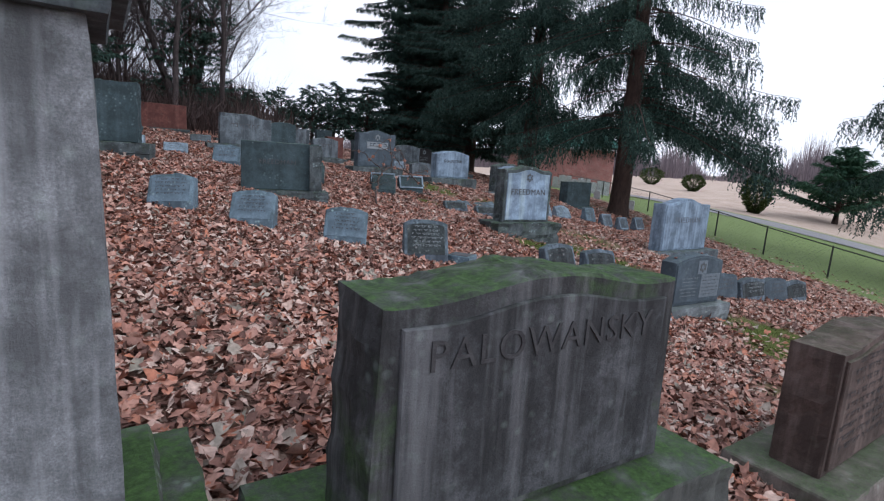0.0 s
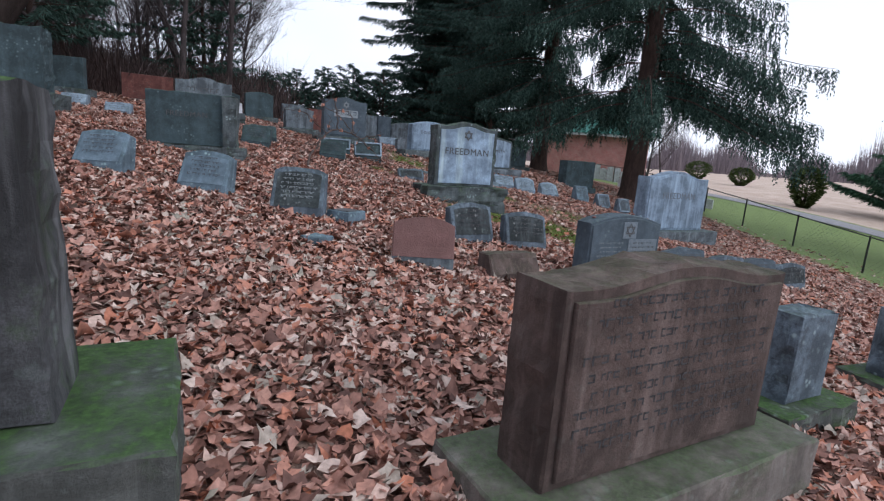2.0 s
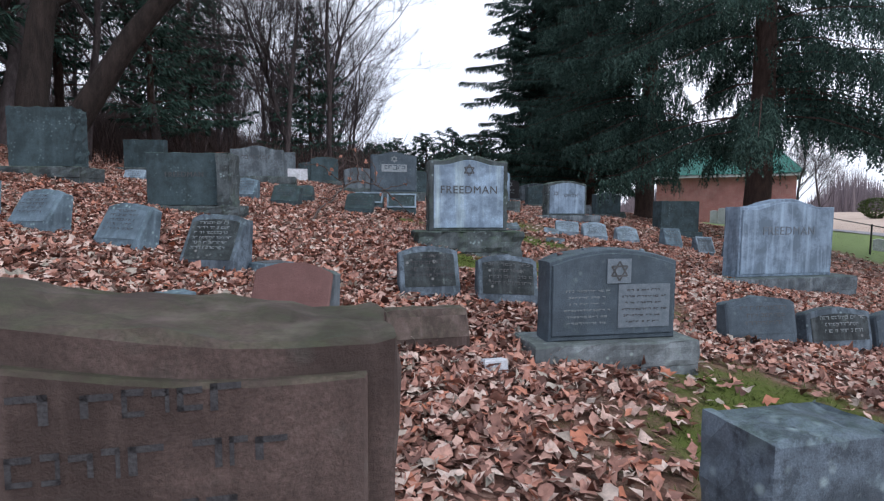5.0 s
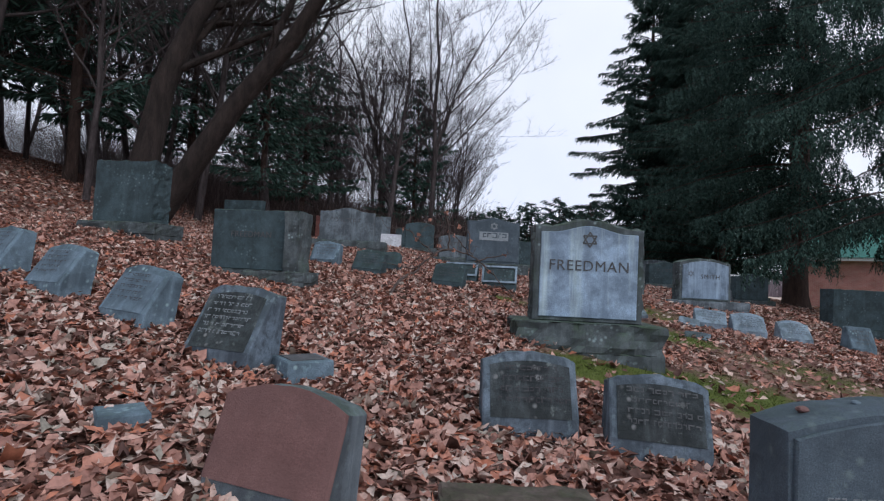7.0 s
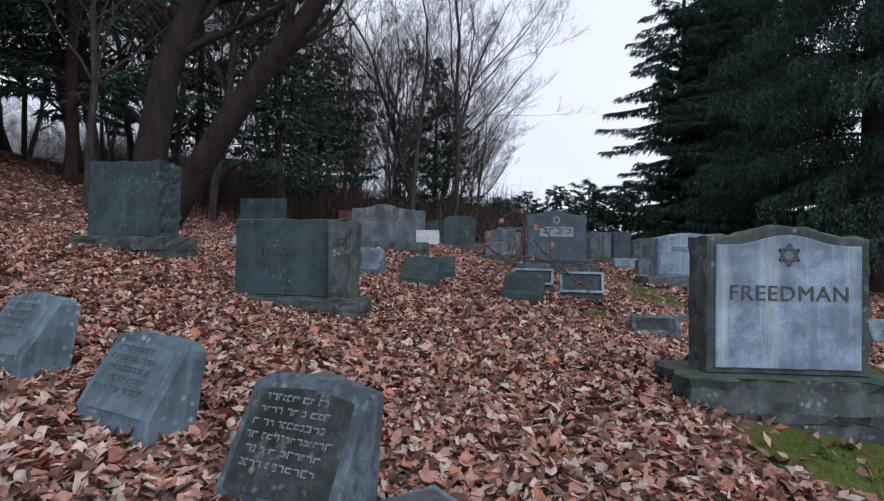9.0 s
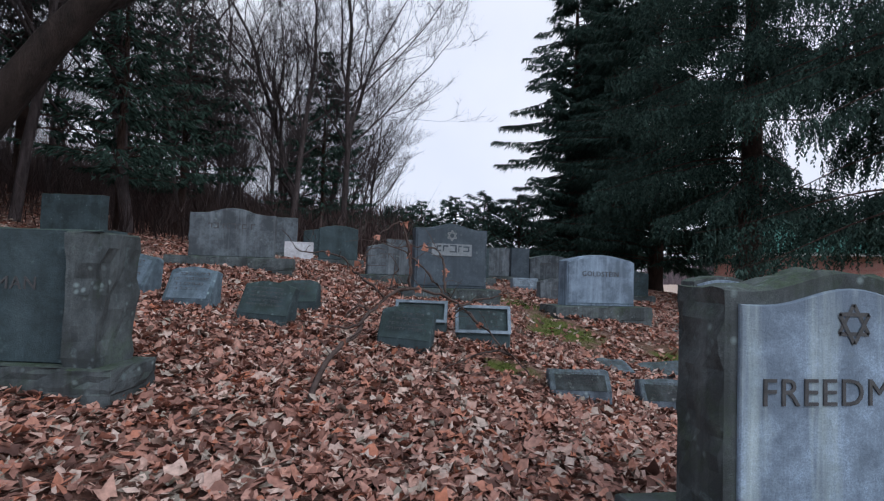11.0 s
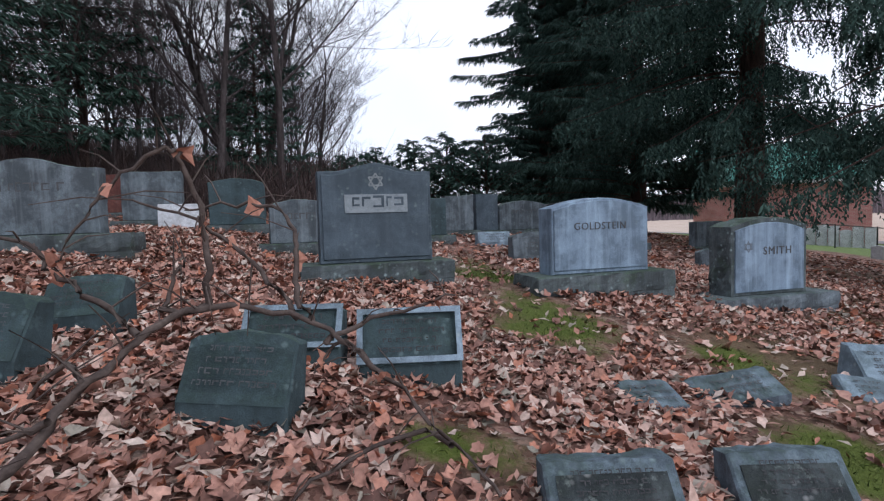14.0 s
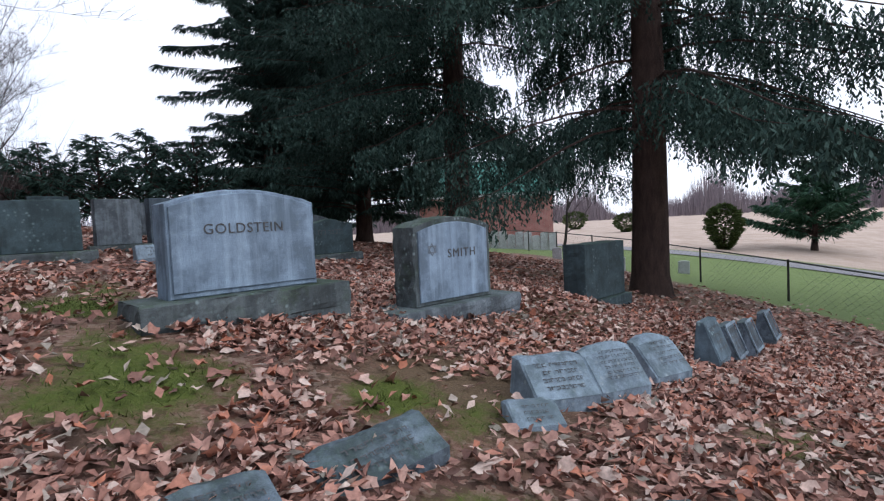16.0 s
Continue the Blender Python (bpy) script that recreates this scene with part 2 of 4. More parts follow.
    nt.links.new(v, warp.inputs[0])
    nt.links.new(wob.outputs["Color"], warp.inputs[1])
    nt.links.new(warp.outputs[0], cells.inputs["Vector"])
    sepc = nt.nodes.new("ShaderNodeSeparateColor")
    nt.links.new(cells.outputs["Color"], sepc.inputs[0])
    litter = ramp(nt, sepc.outputs[0], [(0.0, (0.07, 0.036, 0.03)), (0.35, (0.17, 0.088, 0.068)), (0.65, (0.27, 0.145, 0.113)), (0.9, (0.37, 0.26, 0.21)), (1.0, (0.22, 0.17, 0.145))])
    soil = ramp(nt, noise_of(nt, v, 30, 5, 0.7), [(0.3, (0.045, 0.028, 0.022)), (0.7, (0.12, 0.08, 0.062))])
    col = blend(nt, ramp(nt, noise_of(nt, v, 1.3, 5), [(0.5, 0.0), (0.72, 0.8)]), litter, soil)
    needles = ramp(nt, noise_of(nt, v, 60, 4, 0.7), [(0.3, (0.085, 0.056, 0.034)), (0.7, (0.19, 0.135, 0.08))])
    grass = ramp(nt, noise_of(nt, v, 24, 8, 0.85), [(0.3, (0.045, 0.06, 0.012)), (0.5, (0.09, 0.12, 0.02)), (0.75, (0.15, 0.165, 0.045))])
    lawn = ramp(nt, noise_of(nt, v, 3, 6, 0.7), [(0.3, (0.12, 0.18, 0.06)), (0.7, (0.19, 0.25, 0.09))])
    dry = ramp(nt, noise_of(nt, v, 0.6, 6, 0.7), [(0.3, (0.38, 0.29, 0.23)), (0.7, (0.55, 0.45, 0.38))])
    for key, over in (("bare", needles), ("moss", grass), ("lawn", lawn), ("field", dry)):
        at = nt.nodes.new("ShaderNodeAttribute")
        at.attribute_name = key
        edge = nt.nodes.new("ShaderNodeMath")
        edge.operation = "MULTIPLY_ADD"
        nt.links.new(noise_of(nt, v, 4.5, 7, 0.8), edge.inputs[0])
        edge.inputs[1].default_value = 0.7 if key != "moss" else 1.0
        nt.links.new(at.outputs["Fac"], edge.inputs[2])
        col = blend(nt, ramp(nt, edge.outputs[0], [(0.48, 0.0), (0.74, 1.0)] if key != "moss" else [(0.76, 0.0), (0.98, 1.0)]), col, over)
    nt.links.new(col, bsdf.inputs["Base Color"])
    bump(nt, bsdf, noise_of(nt, v, 26, 6, 0.75), 0.7, 0.05)
    return mat


GROUND = ground_material()

# ---- the ground: a hillside that falls towards a fenced lawn and a field ----
HILL = (0.741, -1.929, 2.06, 0.711, 0.193, 0.396, -2.168, -0.389, 0.578, -0.15)
# low swells and hollows: x, y, height
SWELLS = ((6.6, 12.0, 0.136), (0.2, 11.2, 0.154), (6.6, 14.6, 0.144), (3.2, 15, 0.206), (4, 17.5, 0.212), (15, 12.5, -0.206), (7.8, 10.7, -0.085), (11.5, 11.8, -0.038), (9.3, 14.2, 0.189), (6.7, 8.2, 0.187), (13.2, 14.6, 0.236))


def land(x, y):
    """Height of the ground; works on numbers and arrays."""
    u, v = np.tanh(x / 18 - 0.3), np.tanh(y / 18 - 0.4)
    terms = (1, u, v, u * v, u * u, v * v, u**3, u * u * v, u * v * v, v**3)
    z = sum(c * t for c, t in zip(HILL, terms))
    for sx, sy, rise in SWELLS:
        z = z + rise * np.exp(-((x - sx) ** 2 + (y - sy) ** 2) / 2.25)
    z = z + np.minimum(0.14 * np.maximum(-x - 3, 0), 4)
    far = np.maximum(x - 48, 0)
    return z + 0.02 * np.sin(2.1 * x + 0.7 * y) * np.cos(1.7 * y - 0.4 * x) + 0.018 * far - 0.00003 * far * far


def lz(x, y):
    return float(land(np.float64(x), np.float64(y)))


# mossy patches: x, y, half-length across, half-length along, strength
MOSS = ((8.95, 7.0, 0.75, 1.5, 0.85), (8.2, 7.55, 0.9, 0.5, 0.95), (7.25, 7.35, 0.6, 0.42, 0.95), (9.05, 11.1, 0.4, 0.45, 1.0), (8.15, 14.95, 0.4, 0.5, 0.95), (9.45, 12.45, 0.4, 0.35, 0.85), (8.6, 3.6, 0.9, 1.0, 0.9), (8.1, 13.3, 0.45, 1.2, 0.62), (8.3, 16.0, 0.5, 1.8, 0.5), (9.4, 10.5, 0.55, 0.8, 0.8), (6.2, 2.4, 0.5, 0.3, 0.5),
        (9.8, 12.0, 0.9, 0.4, 0.5), (7.0, 11.1, 0.3, 0.25, 0.5), (10.6, 9.3, 1.3, 1.4, 0.5), (7.2, 3.0, 0.8, 1.0, 0.35), (11.6, 11.0, 0.8, 0.5, 0.45), (7.0, 7.4, 0.5, 0.35, 0.4), (13, 6.0, 2.5, 1.0, 0.45), (7.9, 3.2, 0.9, 0.5, 0.75), (7.7, 2.7, 0.5, 0.5, 0.8), (8.1, 13.0, 0.7, 0.5, 0.8), (8.0, 15.2, 0.5, 0.6, 0.8), (6.7, 11.2, 0.3, 0.2, 0.7))
BARE = ((12.5, 13.6, 3.2, 1.8, 0.6), (10.05, 12.5, 1.2, 1.2, 0.75), (9.6, 8.6, 1.6, 2.6, 0.45), (19, 17, 5, 4, 0.7), (18, 23, 5, 5, 0.6), (8.2, 14.6, 0.8, 2.5, 0.5), (4.4, 0.4, 1.6, 1.2, 0.35), (6.3, 13.3, 0.9, 0.5, 0.4))


def patches(x, y, table):
    best = np.zeros_like(x)
    for px, py, a, b, s in table:
        best = np.maximum(best, s * np.exp(-(((x - px) / a) ** 2 + ((y - py) / b) ** 2)))
    return best


def smooth(a, b, x):
    t = np.clip((x - a) / (b - a), 0, 1)
    return t * t * (3 - 2 * t)


def build_ground():
    n = 300
    u = np.linspace(-1, 1, n)
    line = 6.5 * u * 2 + 900 * np.sign(u) * np.abs(u) ** 9 + 60 * u**3
    gx, gy = np.meshgrid(8 + line, 9 + line)
    gz = land(gx, gy)
    verts = np.stack([gx, gy, gz], -1).reshape(-1, 3)
    i = np.arange(n * n).reshape(n, n)
    quads = np.stack([i[:-1, :-1], i[:-1, 1:], i[1:, 1:], i[1:, :-1]], -1).reshape(-1, 4)
    mesh = bpy.data.meshes.new("ground")
    mesh.from_pydata(verts.tolist(), [], quads.tolist())
    x, y = verts[:, 0], verts[:, 1]
    east = smooth(21.2, 24.2, x - 0.4 * (y - 14.5)) * smooth(34, 28, y)
    layers = {"moss": 0.75 * patches(x, y, MOSS), "bare": np.maximum(0.6 * patches(x, y, BARE), 0.7 * patches(x, y, MOSS)), "lawn": 0.6 * east + 0.6 * smooth(26, 29, y) * smooth(17, 22, x) * smooth(60, 50, y),
              "field": 0.65 * smooth(44, 47, x + 0.1 * y) * smooth(-400, -300, y)}
    for key, values in layers.items():
        at = mesh.attributes.new(key, "FLOAT", "POINT")
        at.data.foreach_set("value", values.astype(np.float32))
    mesh.polygons.foreach_set("use_smooth", [True] * len(mesh.polygons))
    mesh.materials.append(GROUND)
    return tagged(new("ground", mesh), "sloping ground under brown leaf litter with mossy patches", "ground", kind="structure")


build_ground()

# ---- small tools ----


def part(name, bm, material, parent, label=""):
    mesh = bpy.data.meshes.new(name)
    bm.to_mesh(mesh)
    bm.free()
    mesh.materials.append(material)
    ob = new(name, mesh)
    ob.parent = parent
    return tagged(ob, label) if label else ob


def mesh_part(name, verts, faces, material, parent, label="", flat=True):
    mesh = bpy.data.meshes.new(name)
    mesh.from_pydata([tuple(v) for v in verts], [], faces)
    if not flat:
        mesh.polygons.foreach_set("use_smooth", [True] * len(mesh.polygons))
    mesh.materials.append(material)
    ob = new(name, mesh)
    ob.parent = parent
    return tagged(ob, label) if label else ob


def thing(name, x, y, turn, label, category, group="", sink=0.03, lean=0.0, side=0.0):
    ob = new(name)
    ob.matrix_basis = pose(x, y, lz(x, y) - sink, lean, side, turn)
    ob.empty_display_size = 0.2
    return tagged(ob, label, category, group)


def dense(outline, step):
    out = []
    for (ax, ay), (bx, by) in zip(outline, outline[1:] + outline[:1]):
        k = max(1, math.ceil(math.hypot(bx - ax, by - ay) / step))
        out += [(ax + (bx - ax) * i / k, ay + (by - ay) * i / k) for i in range(k)]
    return out


def prism(outline, levels, rough, place, seed=0, step=0.07, keep=None):
    """A solid drawn out of an outline through levels (offset, inset); its sides are broken by rough metres, but for the edges.
    place turns (across, up, offset) into a point; keep tells which outline points stay true."""
    pts = dense(outline, step)
    cx = sum(p[0] for p in pts) / len(pts)
    cy = sum(p[1] for p in pts) / len(pts)
    bm = bmesh.new()
    rings = []
    n = len(pts)
    normals = []
    for i in range(n):
        ax, ay = pts[i - 1]
        bx, by = pts[(i + 1) % n]
        l = math.hypot(bx - ax, by - ay) or 1
        normals.append(((by - ay) / l, -(bx - ax) / l))
    for off, inset in levels:
        ring = []
        for (x, y), (nx, ny) in zip(pts, normals):
            r = 0.0
            if rough and inset < 0.004:
                q = Vector((x * 7 + seed, y * 7, off * 7 + seed))
                r = rough * (noise.noise(q) + 0.6 * noise.noise(q * 2.7) - 0.1)
                if keep and keep(x, y):
                    r = 0.0
            ring.append(bm.verts.new(place(x + nx * (r - inset), y + ny * (r - inset), off)))
        rings.append(ring)
    for a, b in zip(rings, rings[1:]):
        for i in range(n):
            bm.faces.new((a[i], a[(i + 1) % n], b[(i + 1) % n], b[i]))
    bm.faces.new(rings[0])
    bm.faces.new(rings[-1])
    bmesh.ops.recalc_face_normals(bm, faces=bm.faces)
    return bm


def upright(x, y, off):
    return (x, off, y)


def lying(x, y, off):
    return (x, y, off)


def sideways(x, y, off):
    return (off, x, y)


def spans(a, b, k):
    e = 0.012 if abs(b - a) > 0.06 else abs(b - a) * 0.15
    mids = [(a + (b - a) * i / k, 0.0) for i in range(1, k)]
    first, last = a + math.copysign(e, b - a), b - math.copysign(e, b - a)
    return [(a, e), (first, 0.0035)] + mids + [(last, 0.0035), (b, e)]


def top_outline(w, h, top, foot=0.0):
    """Front outline of a headstone, anticlockwise from the lower left; top: flat, arc, swell, serp, peak."""
    k = 18
    hw = w / 2
    pts = [(-hw - foot, 0), (hw + foot, 0)]
    for i in range(k + 1):
        s = 1 - 2 * i / k
        if top == "flat":
            z = h
        elif top == "arc":
            z = h - 0.09 * w * s * s
        elif top == "swell":
            z = h - 0.075 * w * (0.5 - 0.5 * math.cos(math.pi * min(1, abs(s) / 0.78)))
        elif top == "serp":
            z = h - 0.045 * w * (0.5 - 0.5 * math.cos(math.pi * min(1, max(0, abs(s) - 0.05) / 0.75)))
        else:
            z = h - 0.16 * w * abs(s)
        pts.append((s * hw, z))
    return pts


def lettering(body, size, material, parent, place, depth=0.004, spread=1.1, label="", name="inscription"):
    """Raised or cut letters as one mesh, lying in the plane of place."""
    cu = bpy.data.curves.new("letters", "FONT")
    cu.body = body
    cu.size = size
    cu.align_x = "CENTER"
    cu.align_y = "CENTER"
    cu.extrude = depth
    cu.space_character = spread
    cu.resolution_u = 3
    tmp = new("letters", cu)
    mesh = bpy.data.meshes.new_from_object(tmp.evaluated_get(bpy.context.evaluated_depsgraph_get()))
    bpy.data.objects.remove(tmp)
    whole = bmesh.new()
    whole.from_mesh(mesh)
    left = set(whole.verts)
    while left:
        island, edge = set(), [left.pop()]
        while edge:
            v = edge.pop()
            island.add(v)
            for e in v.link_edges:
                o = e.other_vert(v)
                if o in left:
                    left.discard(o)
                    edge.append(o)
        bm = bmesh.new()
        made = {v: bm.verts.new(v.co) for v in island}
        for f in {f for v in island for f in v.link_faces}:
            bm.faces.new([made[v] for v in f.verts])
        part("letter", bm, material, parent).matrix_basis = place
    whole.free()


def bars(parent, w, h, rows, material, place, seed=1, name="inscription", size=0.55):
    """Unreadable lines of writing: short bars in rows."""
    rng = random.Random(seed)
    bm = bmesh.new()
    pitch = h / rows
    for r in range(rows):
        half = w / 2 * rng.uniform(0.7, 1.0)
        x = -half
        z = h / 2 - pitch * (r + 0.5)
        while x < half:
            l = pitch * rng.uniform(0.25, 0.6)
            t = pitch * size * rng.uniform(0.7, 1.0)
            pieces = [(x, z + t / 2 - pitch * 0.12, l, pitch * 0.12), (x + l * rng.choice((0, 0.75)), z - t / 2, l * 0.25, t)]
            if rng.random() < 0.4:
                pieces.append((x, z - t / 2, l, pitch * 0.1))
            for bx, bz, bw, bh in pieces:
                vs = [bm.verts.new((bx + a * bw, b * 1.0, 0)) for a, b in ((0, bz), (1, bz), (1, bz + bh), (0, bz + bh))]
                bm.faces.new(vs)
            x += l + pitch * (0.12 if rng.random() < 0.8 else 0.45)
    ob = tagged(part(name, bm, material, parent), kind="stuff")
    ob.matrix_basis = place
    return ob


def star(parent, r, material, place, name="star_emblem"):
    """Two crossed triangles in thin bars."""
    bm = bmesh.new()
    t = r * 0.1
    for flip in (0, math.pi):
        tips = [Vector((r * math.sin(flip + a), r * math.cos(flip + a), 0)) for a in (0, 2.0944, 4.1888)]
        for a, b in zip(tips, tips[1:] + tips[:1]):
            d = (b - a).normalized()
            nrm = Vector((-d.y, d.x, 0)) * t
            lift = Vector((0, 0, 0.002 if flip else 0))
            bm.faces.new([bm.verts.new(p + lift) for p in (a - nrm, b - nrm, b + nrm, a + nrm)])
    ob = part(name, bm, material, parent)
    ob.matrix_basis = place
    return ob


def front(x, z, y):
    """A plane that faces the walker, at that place."""
    return pose(x, y, z, 90, 0, 0)


# ---- headstones ----


def monument(x, y, turn, label, w, h, d, bw, bh, bd, die_mat, base_mat, top="serp", rough=0.012, base_rough=0.02, seed=0, foot=0.0, group="headstones", lean=0.0, side=0.0, base2=None):
    """A die on a base, front towards -y of its own."""
    t = thing("headstone", x, y, turn, label, "headstone", group, lean=lean, side=side)
    rect = [(-bw / 2, -bd / 2), (bw / 2, -bd / 2), (bw / 2, bd / 2), (-bw / 2, bd / 2)]
    part("base", prism(rect, [(-0.2, 0.004)] + spans(0.0, bh, 4), base_rough, lying, seed + 3, 0.08), base_mat, t)
    die = part("die", prism(top_outline(w, h, top, foot), spans(-d / 2, d / 2, 5), rough, upright, seed, 0.07, lambda a, b: b < 0.01), die_mat, t)
    die.location = (0, 0, bh - 0.002)
    return t


def framed_face(t, w, h, d, bh, panel_mat, edge=0.06, top="serp", drop=0.0):
    """A smooth face panel set proud of the die, following its top."""
    outline = top_outline(w - 2 * edge, h - edge - 0.05, top)
    p = part("face_panel", prism(outline, [(0, 0.0), (0.012, 0.0), (0.018, 0.006)], 0, lambda a, b, o: (a, -d / 2 - o, b), 0, 0.09), panel_mat, t)
    p.location = (0, 0, bh + 0.045)
    return -d / 2 - 0.018


def marker(x, y, turn, label, w, h, db, dt, mat, seed=0, rough=0.012, group="footstones", lean=0.0, side=0.0, rows=4, ink=None, border=None, name="slant_marker", tall=0.0, sink=0.05, face_mat=None, rim=0.05):
    """A low marker with a sloping face; db and dt: its depth at the foot and on top."""
    t = thing(name, x, y, turn, label, "grave marker", group, sink=sink, lean=lean, side=side)
    hh = h + sink
    prof = [(-db / 2, -0.12), (db / 2, -0.12), (db / 2, hh - 0.01), (db / 2 - dt, hh), (-db / 2, min(0.09 + sink, hh * 0.4))]
    bm = prism(prof, spans(-w / 2, w / 2, max(6, int(w / 0.045))), rough, sideways, seed, 0.06, lambda a, b: a < db / 2 - dt + 0.01 and b < hh - 0.004)
    if tall:
        for v in bm.verts:
            if v.co.z > hh * 0.55:
                v.co.z += tall * (1 - (2 * v.co.x / w) ** 2) * (v.co.z / hh)
    bm.normal_update()
    bm.verts.index_update()
    plate = bmesh.new()
    made, shell = {}, []
    for f in bm.faces:
        c = f.calc_center_median()
        if f.normal.y < -0.55 and c.z > 0.07 + sink and c.z < hh - rim + 0.8 * tall * (1 - (2 * c.x / w) ** 2) and abs(c.x) < w / 2 - (rim if face_mat else 0.02):
            for v in f.verts:
                if v.index not in made:
                    made[v.index] = plate.verts.new(v.co)
            shell.append(plate.faces.new([made[v.index] for v in f.verts]))
    raised = bmesh.ops.extrude_face_region(plate, geom=shell)["geom"]
    bmesh.ops.translate(plate, verts=[v for v in raised if isinstance(v, bmesh.types.BMVert)], vec=(0, -0.005, 0.001))
    bmesh.ops.recalc_face_normals(plate, faces=plate.faces)
    part("body", bm, mat, t)
    if shell:
        part("face", plate, face_mat or mat, t, "smoother lettered face")
    else:
        plate.free()
    z0, z1 = prof[4][1], hh
    y0, y1 = -db / 2, db / 2 - dt
    tilt = math.degrees(math.atan2(y1 - y0, z1 - z0))
    out = Vector((0, -(z1 - z0), (y1 - y0))).normalized() * (0.012 + 0.35 * tall)
    mid = Vector((0, (y0 + y1) / 2, (z0 + z1) / 2 + tall * 0.5)) + out
    length = math.hypot(z1 - z0, y1 - y0)
    face = pose(*mid, 90 - tilt, 0, 0)
    if ink:
        bars(t, w * 0.7, length * 0.72, rows, ink, face, seed)
    if border:
        fw, fl, e = w / 2 + 0.004, length / 2 + 0.01, 0.035
        bm = bmesh.new()
        for ax, ay, bx, by in ((-fw, -fl, fw, -fl + e), (-fw, fl - e, fw, fl), (-fw, -fl + e, -fw + e, fl - e), (fw - e, -fl + e, fw, fl - e)):
            lo = [bm.verts.new((px, py, 0)) for px, py in ((ax, ay), (bx, ay), (bx, by), (ax, by))]
            hi = [bm.verts.new((px, py, 0.012)) for px, py in ((ax, ay), (bx, ay), (bx, by), (ax, by))]
            bm.faces.new(hi)
            for i in range(4):
                bm.faces.new((lo[i], lo[(i + 1) % 4], hi[(i + 1) % 4], hi[i]))
        part("border", bm, border, t, "pale smooth border").matrix_basis = face
    return t

# the tall pillar and the large stone beside it
def pillar_stone(x, y, turn):
    t = thing("pillar_monument", x, y, turn, "tall weathered grey stone pillar on mossy stepped base", "monument", "headstones")
    for name, w, z0, z1, seed, mat in (("base", 0.95, 0.0, 0.3, 1, MOSSY), ("plinth", 0.66, 0.3, 0.42, 2, MOSSY)):
        r = w / 2
        part(name, prism([(-r, -r), (r, -r), (r, r), (-r, r)], spans(z0 - (0.2 if z0 == 0 else 0), z1, 4), 0.018, lying, seed, 0.08), mat, t)
    bm = prism([(-0.235, -0.235), (0.235, -0.235), (0.235, 0.235), (-0.235, 0.235)], spans(0.42, 1.72, 14), 0.006, lying, 5, 0.06)
    for v in bm.verts:
        k = 1 - 0.1 * (v.co.z - 0.42)
        v.co.x *= k
        v.co.y *= k
    part("shaft", bm, stone_material("streaked_grey_marble", (0.26, 0.28, 0.305), 0.3, 0.6, 0.12, 0.2), t)
    for name, r, z0, z1 in (("lower_moulding", 0.25, 1.715, 1.77), ("upper_moulding", 0.3, 1.77, 1.85), ("cap", 0.27, 1.85, 1.98)):
        part(name, prism([(-r, -r), (r, -r), (r, r), (-r, r)], spans(z0, z1, 2), 0.004, lying, 7, 0.1), GREY, t)
    return t


pillar_stone(0.57, 1.6, 4)

m = monument(2.17, 1.47, 2, "large soot-streaked grey headstone with mossy top and base", 1.4, 0.9, 0.36, 2.0, 0.38, 0.78, SOOT, MOSSY, "serp", 0.02, 0.025, 11, 0.03)
f = framed_face(m, 1.4, 0.9, 0.36, 0.38, SOOTFACE, 0.075)
# the letters stand proud; the shade of engraved strokes is in their colour
lettering("PALOWANSKY", 0.15, LETTER_SHADE, m, front(0, 0.38 + 0.66, f - 0.002))

m = monument(5.05, 1.44, 5, "brown granite headstone with worn inscription on stone base", 1.38, 0.86, 0.29, 1.76, 0.27, 0.7, BROWN, stone_material("brown_base_granite", (0.2, 0.18, 0.165), 0.5, 0.3, 0.15, 0.6), "serp", 0.022, 0.012, 21)
f = framed_face(m, 1.38, 0.86, 0.29, 0.27, BROWN, 0.05)
bars(m, 1.2, 0.64, 9, LETTER_SHADE, front(0, 0.27 + 0.45, f - 0.002), 4)

m = monument(7.27, 8.05, 0, "pale-faced granite headstone with star and rock-faced base", 1.15, 1.08, 0.3, 1.52, 0.3, 0.66, ROUGH, ROUGH, "swell", 0.035, 0.06, 31)
f = framed_face(m, 1.15, 1.08, 0.3, 0.3, PALE, 0.07, "swell")
lettering("FREEDMAN", 0.155, FAINT, m, front(0, 0.3 + 0.58, f - 0.002))
star(m, 0.08, FAINT, front(0, 0.3 + 0.86, f - 0.003))

m = monument(13.0, 8.65, 3, "wide pale granite headstone with carved name on low base", 1.95, 1.34, 0.34, 2.6, 0.24, 0.8, MILKY, GREY, "swell", 0.012, 0.02, 41)
f = framed_face(m, 1.95, 1.34, 0.34, 0.24, MILKY, 0.05, "swell")
lettering("FREEDMAN", 0.2, CUT, m, front(0.02, 0.24 + 0.78, f - 0.002))

m = monument(3.0, 9.85, -10, "dark grey-green granite headstone with rough end pillar", 1.36, 0.86, 0.26, 1.72, 0.16, 0.5, SLATE, ROUGH, "flat", 0.012, 0.035, 51)
lettering("FREEDMAN", 0.12, FAINT, m, front(-0.05, 0.16 + 0.5, -0.134))
part("end_pillar", prism([(-0.11, -0.2), (0.11, -0.2), (0.11, 0.2), (-0.11, 0.2)], spans(0.12, 1.0, 9), 0.035, lying, 8, 0.06), ROUGH, m).location = (0.62, -0.02, 0)

m = monument(0.2, 11.2, -8, "grey-green headstone with rock-faced edges under the trees", 1.12, 1.05, 0.46, 1.5, 0.2, 0.72, SLATE, ROUGH, "flat", 0.04, 0.03, 61)

m = monument(6.66, 14.4, 4, "blue-grey granite headstone with light name plate and star", 1.2, 1.05, 0.28, 1.6, 0.2, 0.6, BLUE, ROUGH, "swell", 0.012, 0.02, 71)
